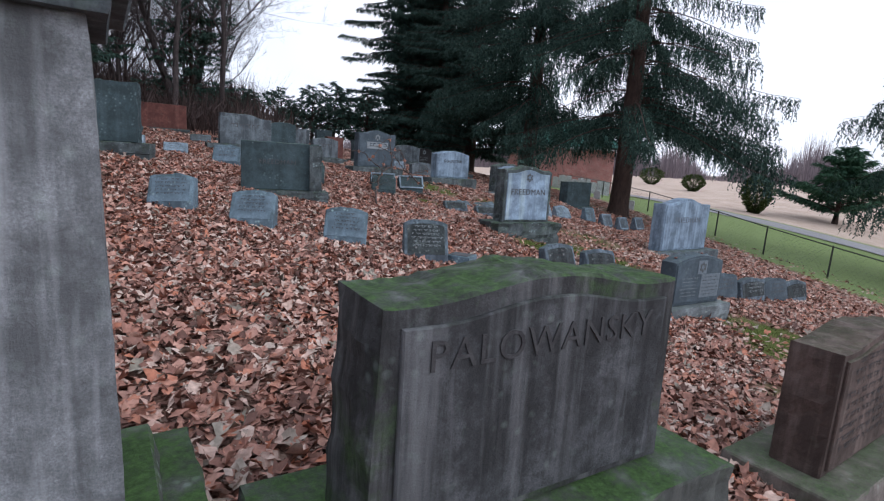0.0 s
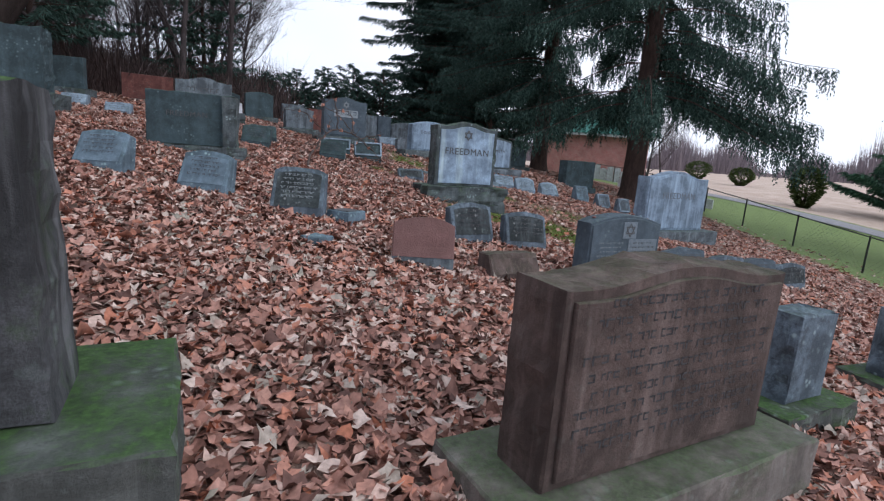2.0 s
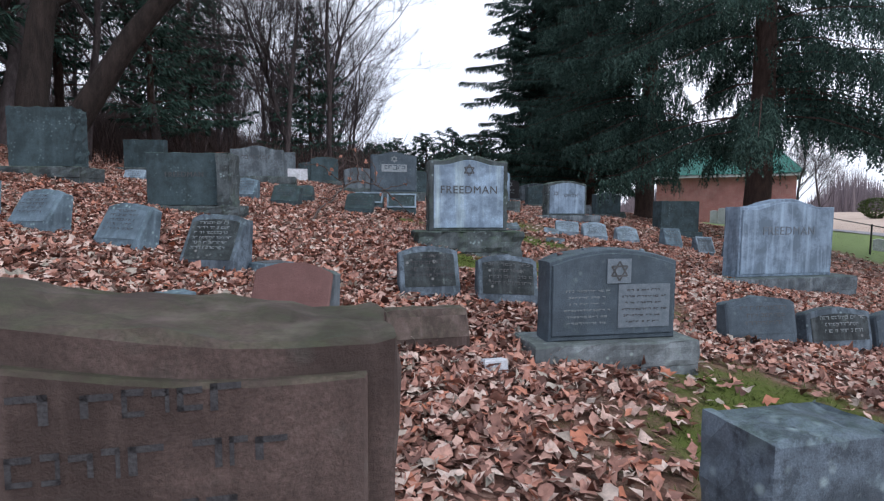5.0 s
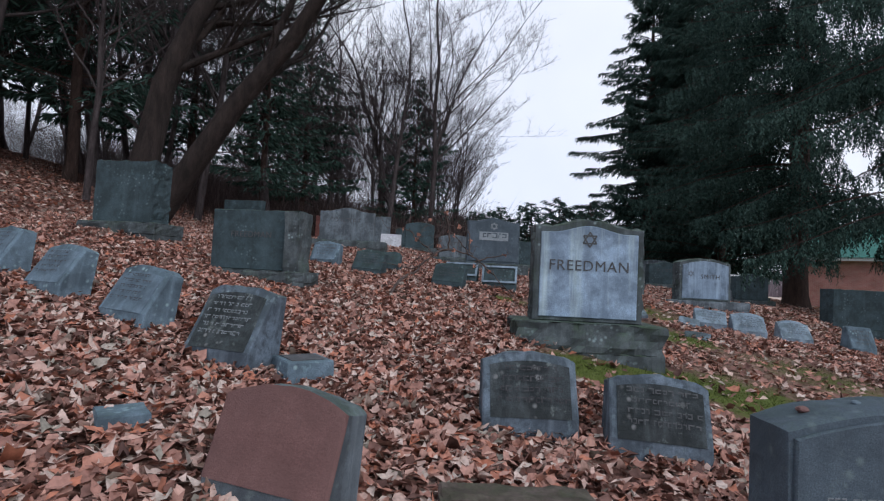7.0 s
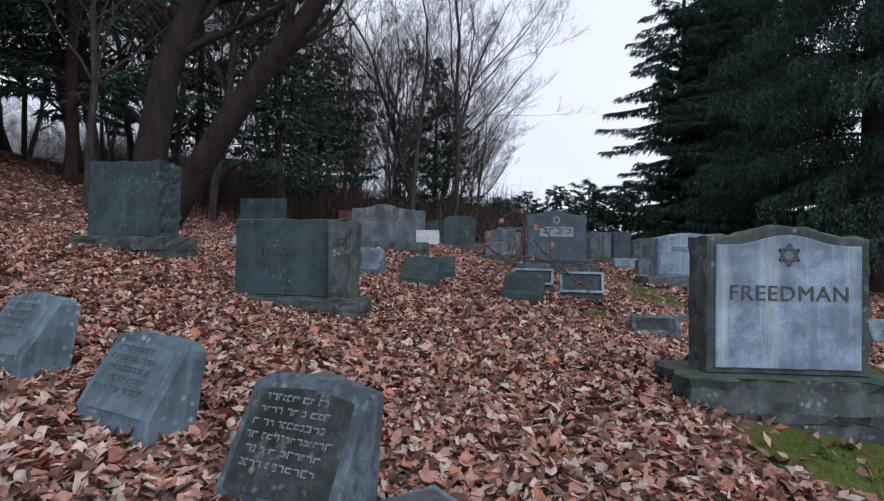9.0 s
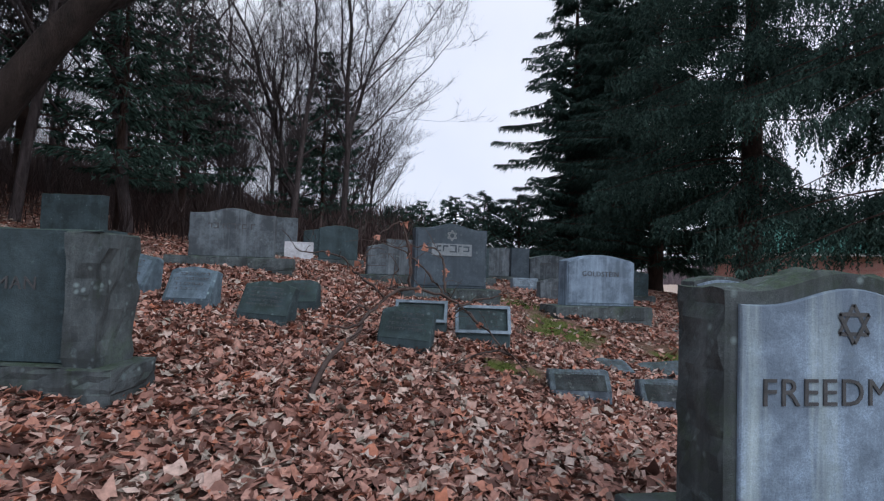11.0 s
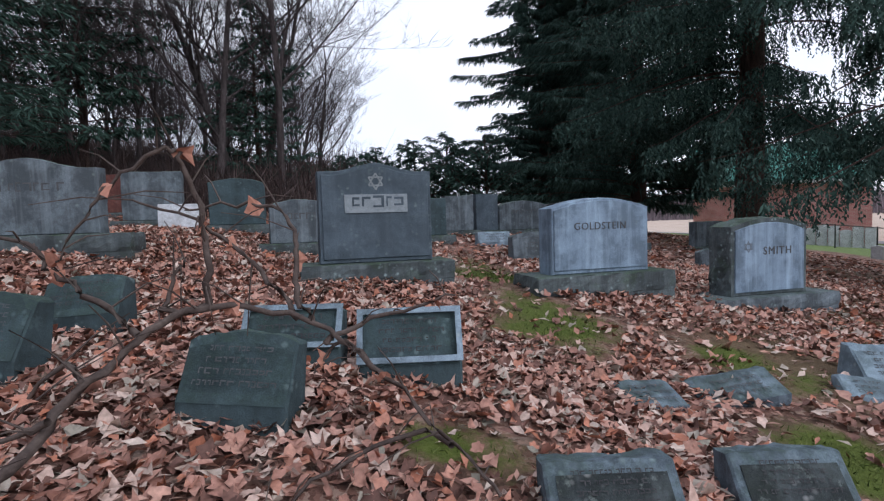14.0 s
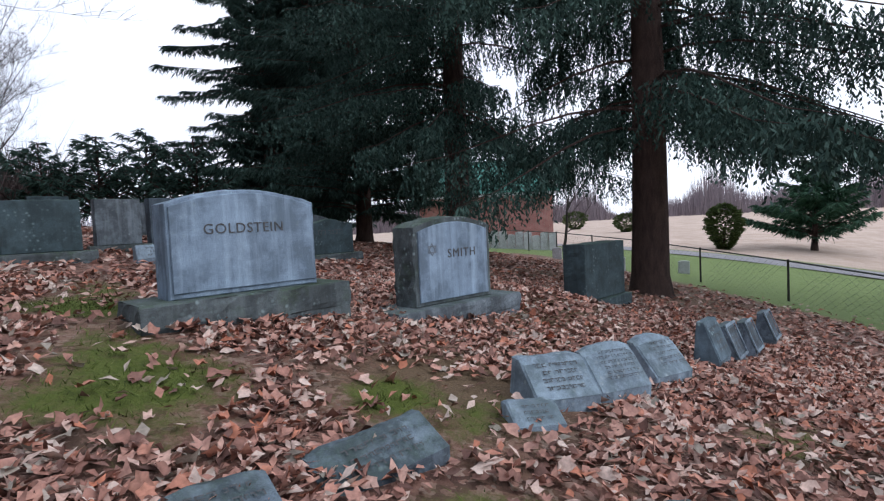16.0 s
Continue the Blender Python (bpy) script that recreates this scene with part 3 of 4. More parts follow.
f = framed_face(m, 1.2, 1.05, 0.28, 0.2, BLUE, 0.04, "swell")
star(m, 0.085, CHALK, front(0, 0.2 + 0.85, f - 0.003))
plate = bmesh.new()
bmesh.ops.create_cube(plate, size=1, matrix=Matrix.Diagonal((0.66, 0.014, 0.19, 1)))
part("name_plate", plate, plain_material("pale_cut_stone", (0.2, 0.235, 0.26), (0.29, 0.33, 0.36), 20), m, "pale polished name plate").location = (0, f - 0.006, 0.2 + 0.62)
bars(m, 0.6, 0.2, 1, BLUE, front(0, 0.2 + 0.64, f - 0.0165), 9, size=0.62)

m = monument(9.12, 14.2, 5, "pale grey headstone streaked by rain on granite base", 1.24, 0.84, 0.3, 1.72, 0.22, 0.62, MILKY, ROUGH, "arc", 0.01, 0.025, 81)
f = framed_face(m, 1.24, 0.84, 0.3, 0.22, MILKY, 0.03, "arc")
lettering("GOLDSTEIN", 0.115, FAINT, m, front(-0.02, 0.22 + 0.52, f - 0.002))

m = monument(11.35, 14.25, 4, "weathered pale headstone with dark rough edges on wide base", 1.16, 0.94, 0.34, 1.85, 0.18, 0.66, ROUGH, GREY, "arc", 0.03, 0.02, 91)
f = framed_face(m, 1.16, 0.94, 0.34, 0.18, MILKY, 0.06, "arc")
lettering("SMITH", 0.135, FAINT, m, front(0.1, 0.15 + 0.56, f - 0.002), spread=1.2)
star(m, 0.065, CUT, front(-0.34, 0.15 + 0.62, f - 0.003))

monument(15.2, 14.95, 6, "plain green-grey headstone at the foot of a spruce", 1.35, 0.92, 0.4, 1.5, 0.14, 0.6, SLATE, SLATE, "flat", 0.015, 0.02, 101)

m = monument(7.66, 4.5, 1, "dark blue-grey headstone with star panel and inscriptions", 1.08, 0.72, 0.24, 1.36, 0.2, 0.5, BLUE, stone_material("blue_base_granite", (0.2, 0.23, 0.25), 0.45, 0.2, 0.35, 0.25), "arc", 0.012, 0.02, 111)
f = framed_face(m, 1.08, 0.72, 0.24, 0.2, BLUE, 0.03, "arc")
for px in (-0.24, 0.24):
    bars(m, 0.38, 0.3, 6, LETTER_SHADE if px > 0 else CHALK, front(px, 0.2 + 0.27, f - 0.008), 12 + int(px * 10), size=0.35)
tablet = bmesh.new()
bmesh.ops.create_cube(tablet, size=1, matrix=Matrix.Diagonal((0.2, 0.01, 0.19, 1)))
part("star_tablet", tablet, plain_material("frosted_blue_stone", (0.13, 0.165, 0.2), (0.2, 0.24, 0.28), 20), m, "frosted square tablet").location = (0.03, f - 0.003, 0.2 + 0.545)
star(m, 0.075, FAINT, front(0.03, 0.2 + 0.545, f - 0.0105))
tablet = bmesh.new()
bmesh.ops.create_cube(tablet, size=1, matrix=Matrix.Diagonal((0.44, 0.01, 0.34, 1)))
part("text_tablet", tablet, plain_material("frosted_pale_stone", (0.12, 0.15, 0.18), (0.18, 0.215, 0.25), 20), m, "pale frosted text tablet").location = (0.25, f - 0.001, 0.2 + 0.27)
for i, (px, s) in enumerate(((-0.4, 0.02), (-0.2, 0.014), (0.18, 0.02), (0.3, 0.018), (0.42, 0.015))):
    bm = bmesh.new()
    bmesh.ops.create_icosphere(bm, subdivisions=2, radius=s)
    for v in bm.verts:
        v.co = Vector((v.co.x * 1.3, v.co.y, v.co.z * 0.7)) * (1 + 0.2 * noise.noise(v.co * 60))
    p = part("pebble", bm, LIGHT if i % 2 else PINK, None)
    p.matrix_basis = m.matrix_basis @ Matrix.Translation((px, 0, 0.915 - 0.097 * (px / 0.54) ** 2 + s * 0.5))
    tagged(p, "small visitor's pebble on top of headstone", "pebble", "pebbles on the headstone")


def column_stone(x, y, turn, w, h, bw, label, seed):
    monument(x, y, turn, label, w, h, 0.26, bw, 0.17, 0.56, DARKM, MOSSY, "flat", 0.03, 0.04, seed)


column_stone(6.97, 1.95, 3, 0.44, 0.62, 0.84, "short thick dark headstone on mossy broken base", 121)
column_stone(8.9, 2.15, -4, 0.42, 0.62, 0.72, "narrow dark headstone on mossy base", 125)
column_stone(10.2, 2.2, 6, 0.5, 0.58, 0.75, "squat dark headstone with mossy foot", 127)

# stones further back
BACK = (
    (3.15, 14.95, 2, 1.32, 0.8, 1.95, 0.2, GREY, "swell", "grey granite headstone on wide rough base"),
    (5.75, 16.45, 8, 0.85, 0.62, 1.15, 0.2, GREY, "arc", "small grey headstone on block base"),
    (4.7, 17.7, 6, 0.85, 0.75, 1.1, 0.15, SLATE, "arc", "greenish headstone standing among leaves"),
    (3.3, 18.2, 6, 0.9, 0.8, 1.2, 0.15, GREY, "flat", "grey headstone near the wood"),
    (6.55, 18.0, 8, 0.62, 0.75, 0.8, 0.12, REDST, "flat", "dark red granite headstone among leaves"),
    (7.9, 18.7, 6, 0.9, 0.72, 1.2, 0.15, SLATE, "flat", "plain slate-grey headstone on low base"),
    (9.0, 20.4, 6, 0.7, 0.8, 0.95, 0.12, GREY, "flat", "narrow grey headstone on small base"),
    (9.9, 21.2, 8, 0.6, 0.9, 0.8, 0.12, BLUE, "flat", "tall blue-grey headstone on small base"),
    (11.0, 21.6, 8, 1.4, 0.75, 1.7, 0.15, GREY, "arc", "wide streaked grey headstone"),
    (13.6, 23.0, 8, 1.5, 0.75, 1.9, 0.15, GREY, "arc", "wide pale headstone before spruces"),
    (12.6, 19.6, 8, 1.15, 0.72, 1.45, 0.16, SLATE, "swell", "grey-green headstone in spruce shade"),
    (14.8, 18.6, 10, 1.1, 0.8, 1.4, 0.15, SLATE, "swell", "dark headstone in spruce shade"),
    (-0.3, 17.0, -8, 1.15, 0.8, 1.5, 0.2, SLATE, "flat", "blue-green headstone at the wood's edge"),
    (1.3, 21.6, 2, 1.6, 0.85, 1.8, 0.12, REDST, "flat", "wide dark red granite headstone near the wood"),
    (16.4, 21.5, 10, 1.0, 0.7, 1.3, 0.12, GREY, "flat", "grey headstone behind the trees"),
    (10.3, 24.5, 8, 0.9, 0.8, 1.2, 0.12, GREY, "arc", "far grey headstone in the back row"),
    (8.2, 25.0, 6, 0.8, 0.8, 1.1, 0.12, SLATE, "flat", "far slate headstone in the back row"),
    (6.4, 22.5, 6, 0.9, 0.7, 1.2, 0.12, GREY, "flat", "far plain headstone in the back row"),
    (3.9, 22.0, 4, 0.9, 0.75, 1.2, 0.12, SLATE, "arc", "far greenish headstone in the back row"),
)
for i, (x, y, turn, w, h, bw, bh, mat, top, label) in enumerate(BACK):
    m = monument(x, y, turn, label, w, h, 0.26, bw, bh, 0.5, mat, ROUGH, top, 0.014, 0.02, 200 + 7 * i)
    if i in (0, 1, 8, 10):
        bars(m, w * 0.6, 0.14, 1, FAINT, front(0, bh + h * 0.62, -0.1345), i, size=0.7)

m = monument(12.1, 22.0, 8, "polished black granite headstone with white star", 0.85, 0.78, 0.2, 1.05, 0.12, 0.4, BLACK, GREY, "arc", 0.0, 0.01, 301)
star(m, 0.1, CHALK, front(0, 0.12 + 0.6, -0.104))
bars(m, 0.5, 0.22, 2, CHALK, front(0, 0.12 + 0.3, -0.104), 5)

# low sloping markers: x, y, turn, width, height, depths, stone, ink, rows, lean, side, label
MARKS = (
    (4.25, 6.28, -20, 0.62, 0.52, 0.34, 0.15, DARKM, CHALK, 6, -6, 0, "dark lichen-spotted marker tilted in leaves"),
    (3.22, 6.72, -22, 0.58, 0.44, 0.3, 0.14, TEAL, LETTER_SHADE, 5, -8, 2, "blue-grey marker leaning back in leaves"),
    (2.1, 7.25, -22, 0.58, 0.43, 0.3, 0.14, TEAL, LETTER_SHADE, 5, -8, 0, "light grey marker leaning back in leaves"),
    (1.15, 7.65, -18, 0.56, 0.42, 0.3, 0.14, TEAL, LETTER_SHADE, 5, -6, -2, "pale marker with worn writing in leaves"),
    (-0.25, 8.4, -12, 0.5, 0.36, 0.28, 0.14, TEAL, None, 0, -4, 0, "pale rounded marker among leaves"),
    (-1.1, 8.75, -12, 0.45, 0.33, 0.28, 0.14, TEAL, None, 0, -4, 0, "pale rounded marker near the trees"),
    (6.42, 5.9, 4, 0.62, 0.45, 0.24, 0.14, DARKM, LETTER_SHADE, 4, -6, 0, "dark marker with white lichen spots"),
    (7.22, 5.83, -2, 0.63, 0.44, 0.24, 0.14, DARKM, FAINT, 4, -7, 3, "grey marker with blackened face"),
    (5.74, 11.45, -16, 0.56, 0.38, 0.26, 0.14, SLATE, FAINT, 4, -6, 3, "greenish broken-edged marker in leaves"),
    (7.32, 10.68, -10, 0.56, 0.25, 0.26, 0.13, DARKM, LETTER_SHADE, 4, -6, 0, "blue-grey marker with worn writing"),
    (8.27, 10.76, -12, 0.54, 0.27, 0.26, 0.13, DARKM, LETTER_SHADE, 4, -6, 0, "blue-grey marker with small star"),
    (8.22, 11.78, 2, 0.4, 0.1, 0.3, 0.05, DARKM, None, 0, 0, 4, "dark marker sunk level in leaves"),
    (8.97, 11.88, 0, 0.66, 0.13, 0.3, 0.06, DARKM, FAINT, 3, 3, -4, "low dark marker tilted in leaves"),
    (9.75, 10.85, -25, 0.38, 0.08, 0.26, 0.05, DARKM, None, 0, 4, 3, "small dark stone sunk in moss"),
    (10.05, 11.86, -20, 0.34, 0.12, 0.24, 0.08, LIGHT, None, 0, 0, 5, "small pale block among leaves"),
    (10.5, 12.06, -16, 0.52, 0.3, 0.36, 0.1, LIGHT, FAINT, 4, 4, 4, "pale rough marker with dark writing"),
    (11.17, 12.04, -8, 0.56, 0.35, 0.3, 0.06, LIGHT, LETTER_SHADE, 6, 2, 4, "pale marker with rows of writing"),
    (12.05, 12.14, -6, 0.52, 0.34, 0.34, 0.08, LIGHT, FAINT, 5, 3, 3, "pale arched marker leaning back"),
    (3.3, 12.5, -10, 0.56, 0.42, 0.3, 0.14, TEAL, FAINT, 4, -5, 0, "lichen-green marker among leaves"),
    (4.2, 12.2, -14, 0.6, 0.42, 0.28, 0.14, SLATE, FAINT, 5, -6, 3, "dark green marker leaning among leaves"),
    (4.45, 12.95, -8, 0.56, 0.34, 0.28, 0.14, SLATE, LETTER_SHADE, 4, -6, -3, "green marker with worn writing"),
    (2.45, 12.95, -18, 0.6, 0.42, 0.3, 0.14, TEAL, None, 0, -5, 0, "pale green marker in leaves"),
    (9.35, 18.8, 6, 0.7, 0.3, 0.24, 0.16, LIGHT, None, 0, 0, 0, "low pale footstone in the leaves"),
    (9.5, 17.0, 6, 0.85, 0.42, 0.22, 0.18, GREY, None, 0, 0, 0, "rounded grey footstone in the leaves"),
    (13.3, 17.4, 6, 0.7, 0.33, 0.22, 0.16, GREY, None, 0, 0, 0, "small grey footstone in shade"),
    (9.75, 5.3, 0, 0.8, 0.4, 0.18, 0.14, BLUE, FAINT, 3, -4, 0, "low dark arched stone in a row"),
    (10.68, 5.3, 0, 0.78, 0.37, 0.18, 0.14, DARKM, CHALK, 3, -4, 0, "low dark lichened stone in a row"),
    (11.65, 5.4, 0, 0.78, 0.4, 0.18, 0.14, BLUE, FAINT, 3, -4, 0, "low blue-grey stone in a row"),
    (12.65, 5.5, 0, 0.8, 0.38, 0.18, 0.14, DARKM, None, 0, -4, 0, "low dark stone at the row's end"),
    (1.43, 13.7, -8, 0.5, 0.25, 0.3, 0.2, LIGHT, None, 0, 0, 0, "small pale stone in leaves"),
    (0.55, 14.1, -8, 0.5, 0.27, 0.3, 0.2, LIGHT, None, 0, 0, 0, "small rounded pale stone in leaves"),
    (2.2, 16.8, -8, 0.55, 0.25, 0.3, 0.2, GREY, None, 0, 0, 0, "small grey stone near the wood"),
)
for i, (x, y, turn, w, h, db, dt, mat, ink, rows, lean, side, label) in enumerate(MARKS):
    marker(x, y, turn, label, w, h, db, dt, mat, 400 + 5 * i, 0.02, "footstones", lean, side, rows or 3, ink or FAINT, tall=0.05 * w / 0.6 if h > 0.3 else 0, face_mat={DARKM: DARKFACE, TEAL: TEALFACE}.get(mat))

marker(5.22, 4.58, -20, "smooth pink granite marker leaning in leaves", 0.62, 0.42, 0.24, 0.16, GREY, 501, 0.012, lean=-7, tall=0.07, face_mat=PINK, rim=0.005)
marker(6.2, 4.5, 4, "low brown rock-faced block marker", 0.62, 0.28, 0.3, 0.2, BROWN, 502, 0.02)
marker(6.66, 11.88, -8, "dark-faced marker with pale border in leaves", 0.62, 0.38, 0.24, 0.12, SLATE, 503, 0.006, lean=-3, tall=0.04, rows=4, ink=LETTER_SHADE, border=LIGHT)
marker(5.97, 12.05, -12, "mossy dark marker with pale border", 0.6, 0.32, 0.24, 0.12, SLATE, 504, 0.006, lean=-5, tall=0.03, rows=3, ink=LETTER_SHADE, border=LIGHT)
for i, (x, y) in enumerate(((13.25, 12.2), (14.3, 12.45), (15.3, 12.62), (16.2, 12.7))):
    marker(x, y, 12, "dark slanted marker with pale outlined face" if i else "rough pale end marker of a row", 0.54, 0.46, 0.26, 0.08, TEAL if i == 0 else DARKM, 520 + i, 0.006, "row of bordered markers", 4, 3, 4, FAINT, border=LIGHT if i else None)


def tray(x, y):
    t = thing("grave_vase_block", x, y, 38, "small hollowed grey stone block in leaves", "grave block", sink=0.03)
    o = 0.17
    bm = prism([(-o, -o), (o, -o), (o, o), (-o, o)], spans(-0.08, 0.17, 3), 0.006, lying, 4, 0.08)
    part("block", bm, TEAL, t)
    # the hollow is only drawn: a thin dark square plate on the block's top
    bm = bmesh.new()
    bmesh.ops.create_cube(bm, size=1, matrix=Matrix.Translation((0, 0, 0.1735)) @ Matrix.Diagonal((0.25, 0.25, 0.006, 1)))
    part("hollow", bm, FAINT, t, "thin dark plate in place of a hollow")


tray(4.82, 6.2)


def flat_plate(name, x, y, turn, w, d, h, mat, label, lean=0):
    t = thing(name, x, y, turn, label, "grave marker", "footstones", sink=0.02, lean=lean)
    part("body", prism([(-w / 2, -d / 2), (w / 2, -d / 2), (w / 2, d / 2), (-w / 2, d / 2)], spans(-0.05, h, 2), 0.004, lying, 6, 0.08), mat, t)
    return t


flat_plate("corner_stone", 4.25, 5.05, 40, 0.24, 0.24, 0.1, TEAL, "small pale square corner stone in leaves")
m = flat_plate("number_stone", 6.62, 4.05, 6, 0.17, 0.1, 0.1, WHITE, "small white numbered stone in leaves", -10)
lettering("7", 0.09, LETTER_SHADE, m, pose(0.01, -0.056, 0.04, 90, 0, 0))
flat_plate("white_slab", 3.9, 17.4, 6, 0.6, 0.1, 0.42, WHITE, "plain white marble slab standing in leaves", -8)

# white stones in front of the brick building
for i in range(9):
    k = i / 8
    x, y = 30.4 + 2.9 * k, 33.4 - 2.9 * k
    t = thing("white_headstone", x, y, -38, "small white headstone on the lawn", "headstone", "row of white headstones")
    part("slab", prism(top_outline(0.5, 1.15 if i % 3 else 0.95, "arc"), spans(-0.06, 0.06, 2), 0.003, upright, i, 0.1), WHITE, t)
for x, y in ((28.2, 19.8), (24.9, 20.6), (26.3, 24.6)):
    t = thing("white_headstone", x, y, -55, "small white stone beside the fence", "headstone", "white stones by the fence")
    part("slab", prism(top_outline(0.42, 0.55, "arc"), spans(-0.08, 0.08, 2), 0.003, upright, 3, 0.1), WHITE, t)

# ---- brick building with a green roof ----


def building():
    a, b = Vector((29.5, 39.1)), Vector((36.5, 33.0))
    d = (b - a).normalized()
    length = (b - a).length
    ang = math.degrees(math.atan2(d.y, d.x))
    t = new("brick_building")
    t.matrix_basis = pose(a.x, a.y, 0.7, 0, 0, ang)
    tagged(t, "low red brick building with a green metal roof", "building")
    depth, h, eave, rise = 8.0, 3.25, 0.5, 2.7

    def box(name, x0, y0, z0, x1, y1, z1, mat, label=""):
        bm = bmesh.new()
        bmesh.ops.create_cube(bm, size=1, matrix=Matrix.Translation(((x0 + x1) / 2, (y0 + y1) / 2, (z0 + z1) / 2)) @ Matrix.Diagonal((x1 - x0, y1 - y0, z1 - z0, 1)))
        return part(name, bm, mat, t, label)

    box("wall", 0, 0, -2.2, length, 0.3, h, BRICK)
    box("wall", 0, depth - 0.3, -1.5, length, depth, h, BRICK)
    box("wall", 0, 0.3, -1.5, 0.3, depth - 0.3, h, BRICK)
    box("wall", length - 0.3, 0.3, -1.5, length, depth - 0.3, h, BRICK)
    box("fascia", -eave, -eave, h - 0.12, length + eave, -eave + 0.06, h + 0.1, TRIM, "pale painted fascia board")
    for s, y0, y1 in ((1, -eave, depth / 2), (-1, depth + eave, depth / 2)):
        v = [(-eave, y0, h), (length + eave, y0, h), (length + eave - 2.2, y1, h + rise), (-eave, y1, h + rise)]
        v += [(p[0], p[1], p[2] + 0.12) for p in v]
        mesh_part("roof", v, [(0, 1, 2, 3), (4, 5, 6, 7), (0, 1, 5, 4), (1, 2, 6, 5), (2, 3, 7, 6), (3, 0, 4, 7)], ROOF, t)
    v = [(length + eave, -eave, h), (length + eave, depth + eave, h), (length + eave - 2.2, depth / 2, h + rise)]
    v += [(p[0], p[1], p[2] + 0.12) for p in v]
    mesh_part("roof_end", v, [(0, 1, 2), (3, 4, 5), (0, 1, 4, 3), (1, 2, 5, 4), (2, 0, 3, 5)], ROOF, t)
    n = 22
    for i in range(n):
        x = -eave + 0.3 + (length + eave - 2.6) * i / (n - 1)
        v = []
        for px, py in ((x, -eave), (x + 0.05, -eave), (x + 0.05, depth / 2), (x, depth / 2)):
            z = h + 0.12 + (py + eave) / (depth / 2 + eave) * rise
            v.append((px, py, z))
        v += [(p[0], p[1], p[2] + 0.05) for p in v]
        mesh_part("roof_seam", v, [(4, 5, 6, 7), (0, 1, 5, 4), (1, 2, 6, 5), (2, 3, 7, 6), (3, 0, 4, 7)], ROOF, t)


building()

# ---- fence, road ----


def fence():
    t = new("wire_fence")
    tagged(t, "dark wire fence with thin steel posts along the lawn", "fence")
    line = [(24.3 + 0.4 * (3.0 * i - 23.5), -9 + 3.0 * i) for i in range(16)]
    tops = []
    for x, y in line:
        z = lz(x, y)
        bm = bmesh.new()
        bmesh.ops.create_cone(bm, cap_ends=True, segments=8, radius1=0.035, radius2=0.03, depth=1.4, matrix=Matrix.Translation((x, y, z + 0.5)))
        part("post", bm, STEEL, t)
        tops.append(Vector((x, y, z)))

    def wire(name, a, b, r):
        d = (b - a).normalized()
        side, up = Vector((1, 0, 0)) * r, Vector((0, 0, 1)) * r
        v = [p + o for p in (a, b) for o in (side, up, -side, -up)]
        return v, [(0, 1, 5, 4), (1, 2, 6, 5), (2, 3, 7, 6), (3, 0, 4, 7)]

    for k, (a, b) in enumerate(zip(tops, tops[1:])):
        v, f = wire("rail", a + Vector((0, 0, 1.15)), b + Vector((0, 0, 1.15)), 0.022)
        mesh_part("top_rail", v, f, STEEL, t)
        vs, fs = [], []
        for i in range(-8, 24):
            for s in (1, -1):
                u0, u1 = i / 16, i / 16 + s * 0.37
                za, zb = 0.05, 1.13
                if not (0 <= u0 <= 1 and 0 <= u1 <= 1):
                    continue
                v, f = wire("w", a.lerp(b, u0) + Vector((0, 0, za)), a.lerp(b, u1) + Vector((0, 0, zb)), 0.0025)
                fs += [tuple(q + len(vs) for q in g) for g in f]
                vs += v
        mesh_part("mesh_panel", vs, fs, STEEL, t)


fence()


def road():
    n = 80
    v, f = [], []
    for i in range(n):
        y = -120 + 260 * i / (n - 1)
        x = 41.5 - 0.1 * y + 1.5 * math.sin(y / 25)
        for o in (-1.6, 0, 1.6):
            v.append((x + o, y, lz(x + o, y) + (0.05 if o else 0.09)))
    for i in range(n - 1):
        for j in range(2):
            a = i * 3 + j
            f.append((a, a + 1, a + 4, a + 3))
    ob = mesh_part("road", v, f, ASPHALT, None, "narrow pale road beyond the lawn", False)
    tagged(ob, category="road", kind="structure")


road()

# ---- trees ----


def tube(points, radii, sides, verts, faces):
    """Adds a tapered tube through the points."""
    start = len(verts)
    for i, (p, r) in enumerate(zip(points, radii)):
        d = (points[min(i + 1, len(points) - 1)] - points[max(i - 1, 0)]).normalized()
        a = d.orthogonal().normalized() if abs(d.z) < 0.9 else Vector((1, 0, 0))
        a = (a - d * a.dot(d)).normalized()
        b = d.cross(a)
        for k in range(sides):
            q = 2 * math.pi * k / sides
            verts.append(p + (a * math.cos(q) + b * math.sin(q)) * r)
    for i in range(len(points) - 1):
        for k in range(sides):
            a0, a1 = start + i * sides + k, start + i * sides + (k + 1) % sides
            faces.append((a0, a1, a1 + sides, a0 + sides))


def needle_sprays(base, way, length, width, rng, verts, faces, count=5, droop=0.5):
    """A spray of thin pointed blades that hang from one point of a twig."""
    for k in range(count):
        d = (way + Vector((rng.gauss(0, 0.45), rng.gauss(0, 0.45), rng.gauss(0, 0.25) - droop))).normalized()
        l = length * rng.uniform(0.55, 1.1)
        s = d.cross(Vector((rng.gauss(0, 1), rng.gauss(0, 1), rng.gauss(0, 1)))).normalized() * width * rng.uniform(0.6, 1.2)
        i = len(verts)
        mid = base + d * l * 0.45
        verts.extend((base, mid + s, base + d * l + Vector((0, 0, -l * 0.12)), mid - s))
        faces.append((i, i + 1, i + 2, i + 3))


def hanging_strand(base, way, length, width, rng, verts, faces, count=17):
    """A twig that hangs from a bough, clad in short needle tufts."""
    down = (way * 0.12 + Vector((rng.gauss(0, 0.15), rng.gauss(0, 0.15), -1))).normalized()
    l = length * rng.uniform(0.5, 1.25)
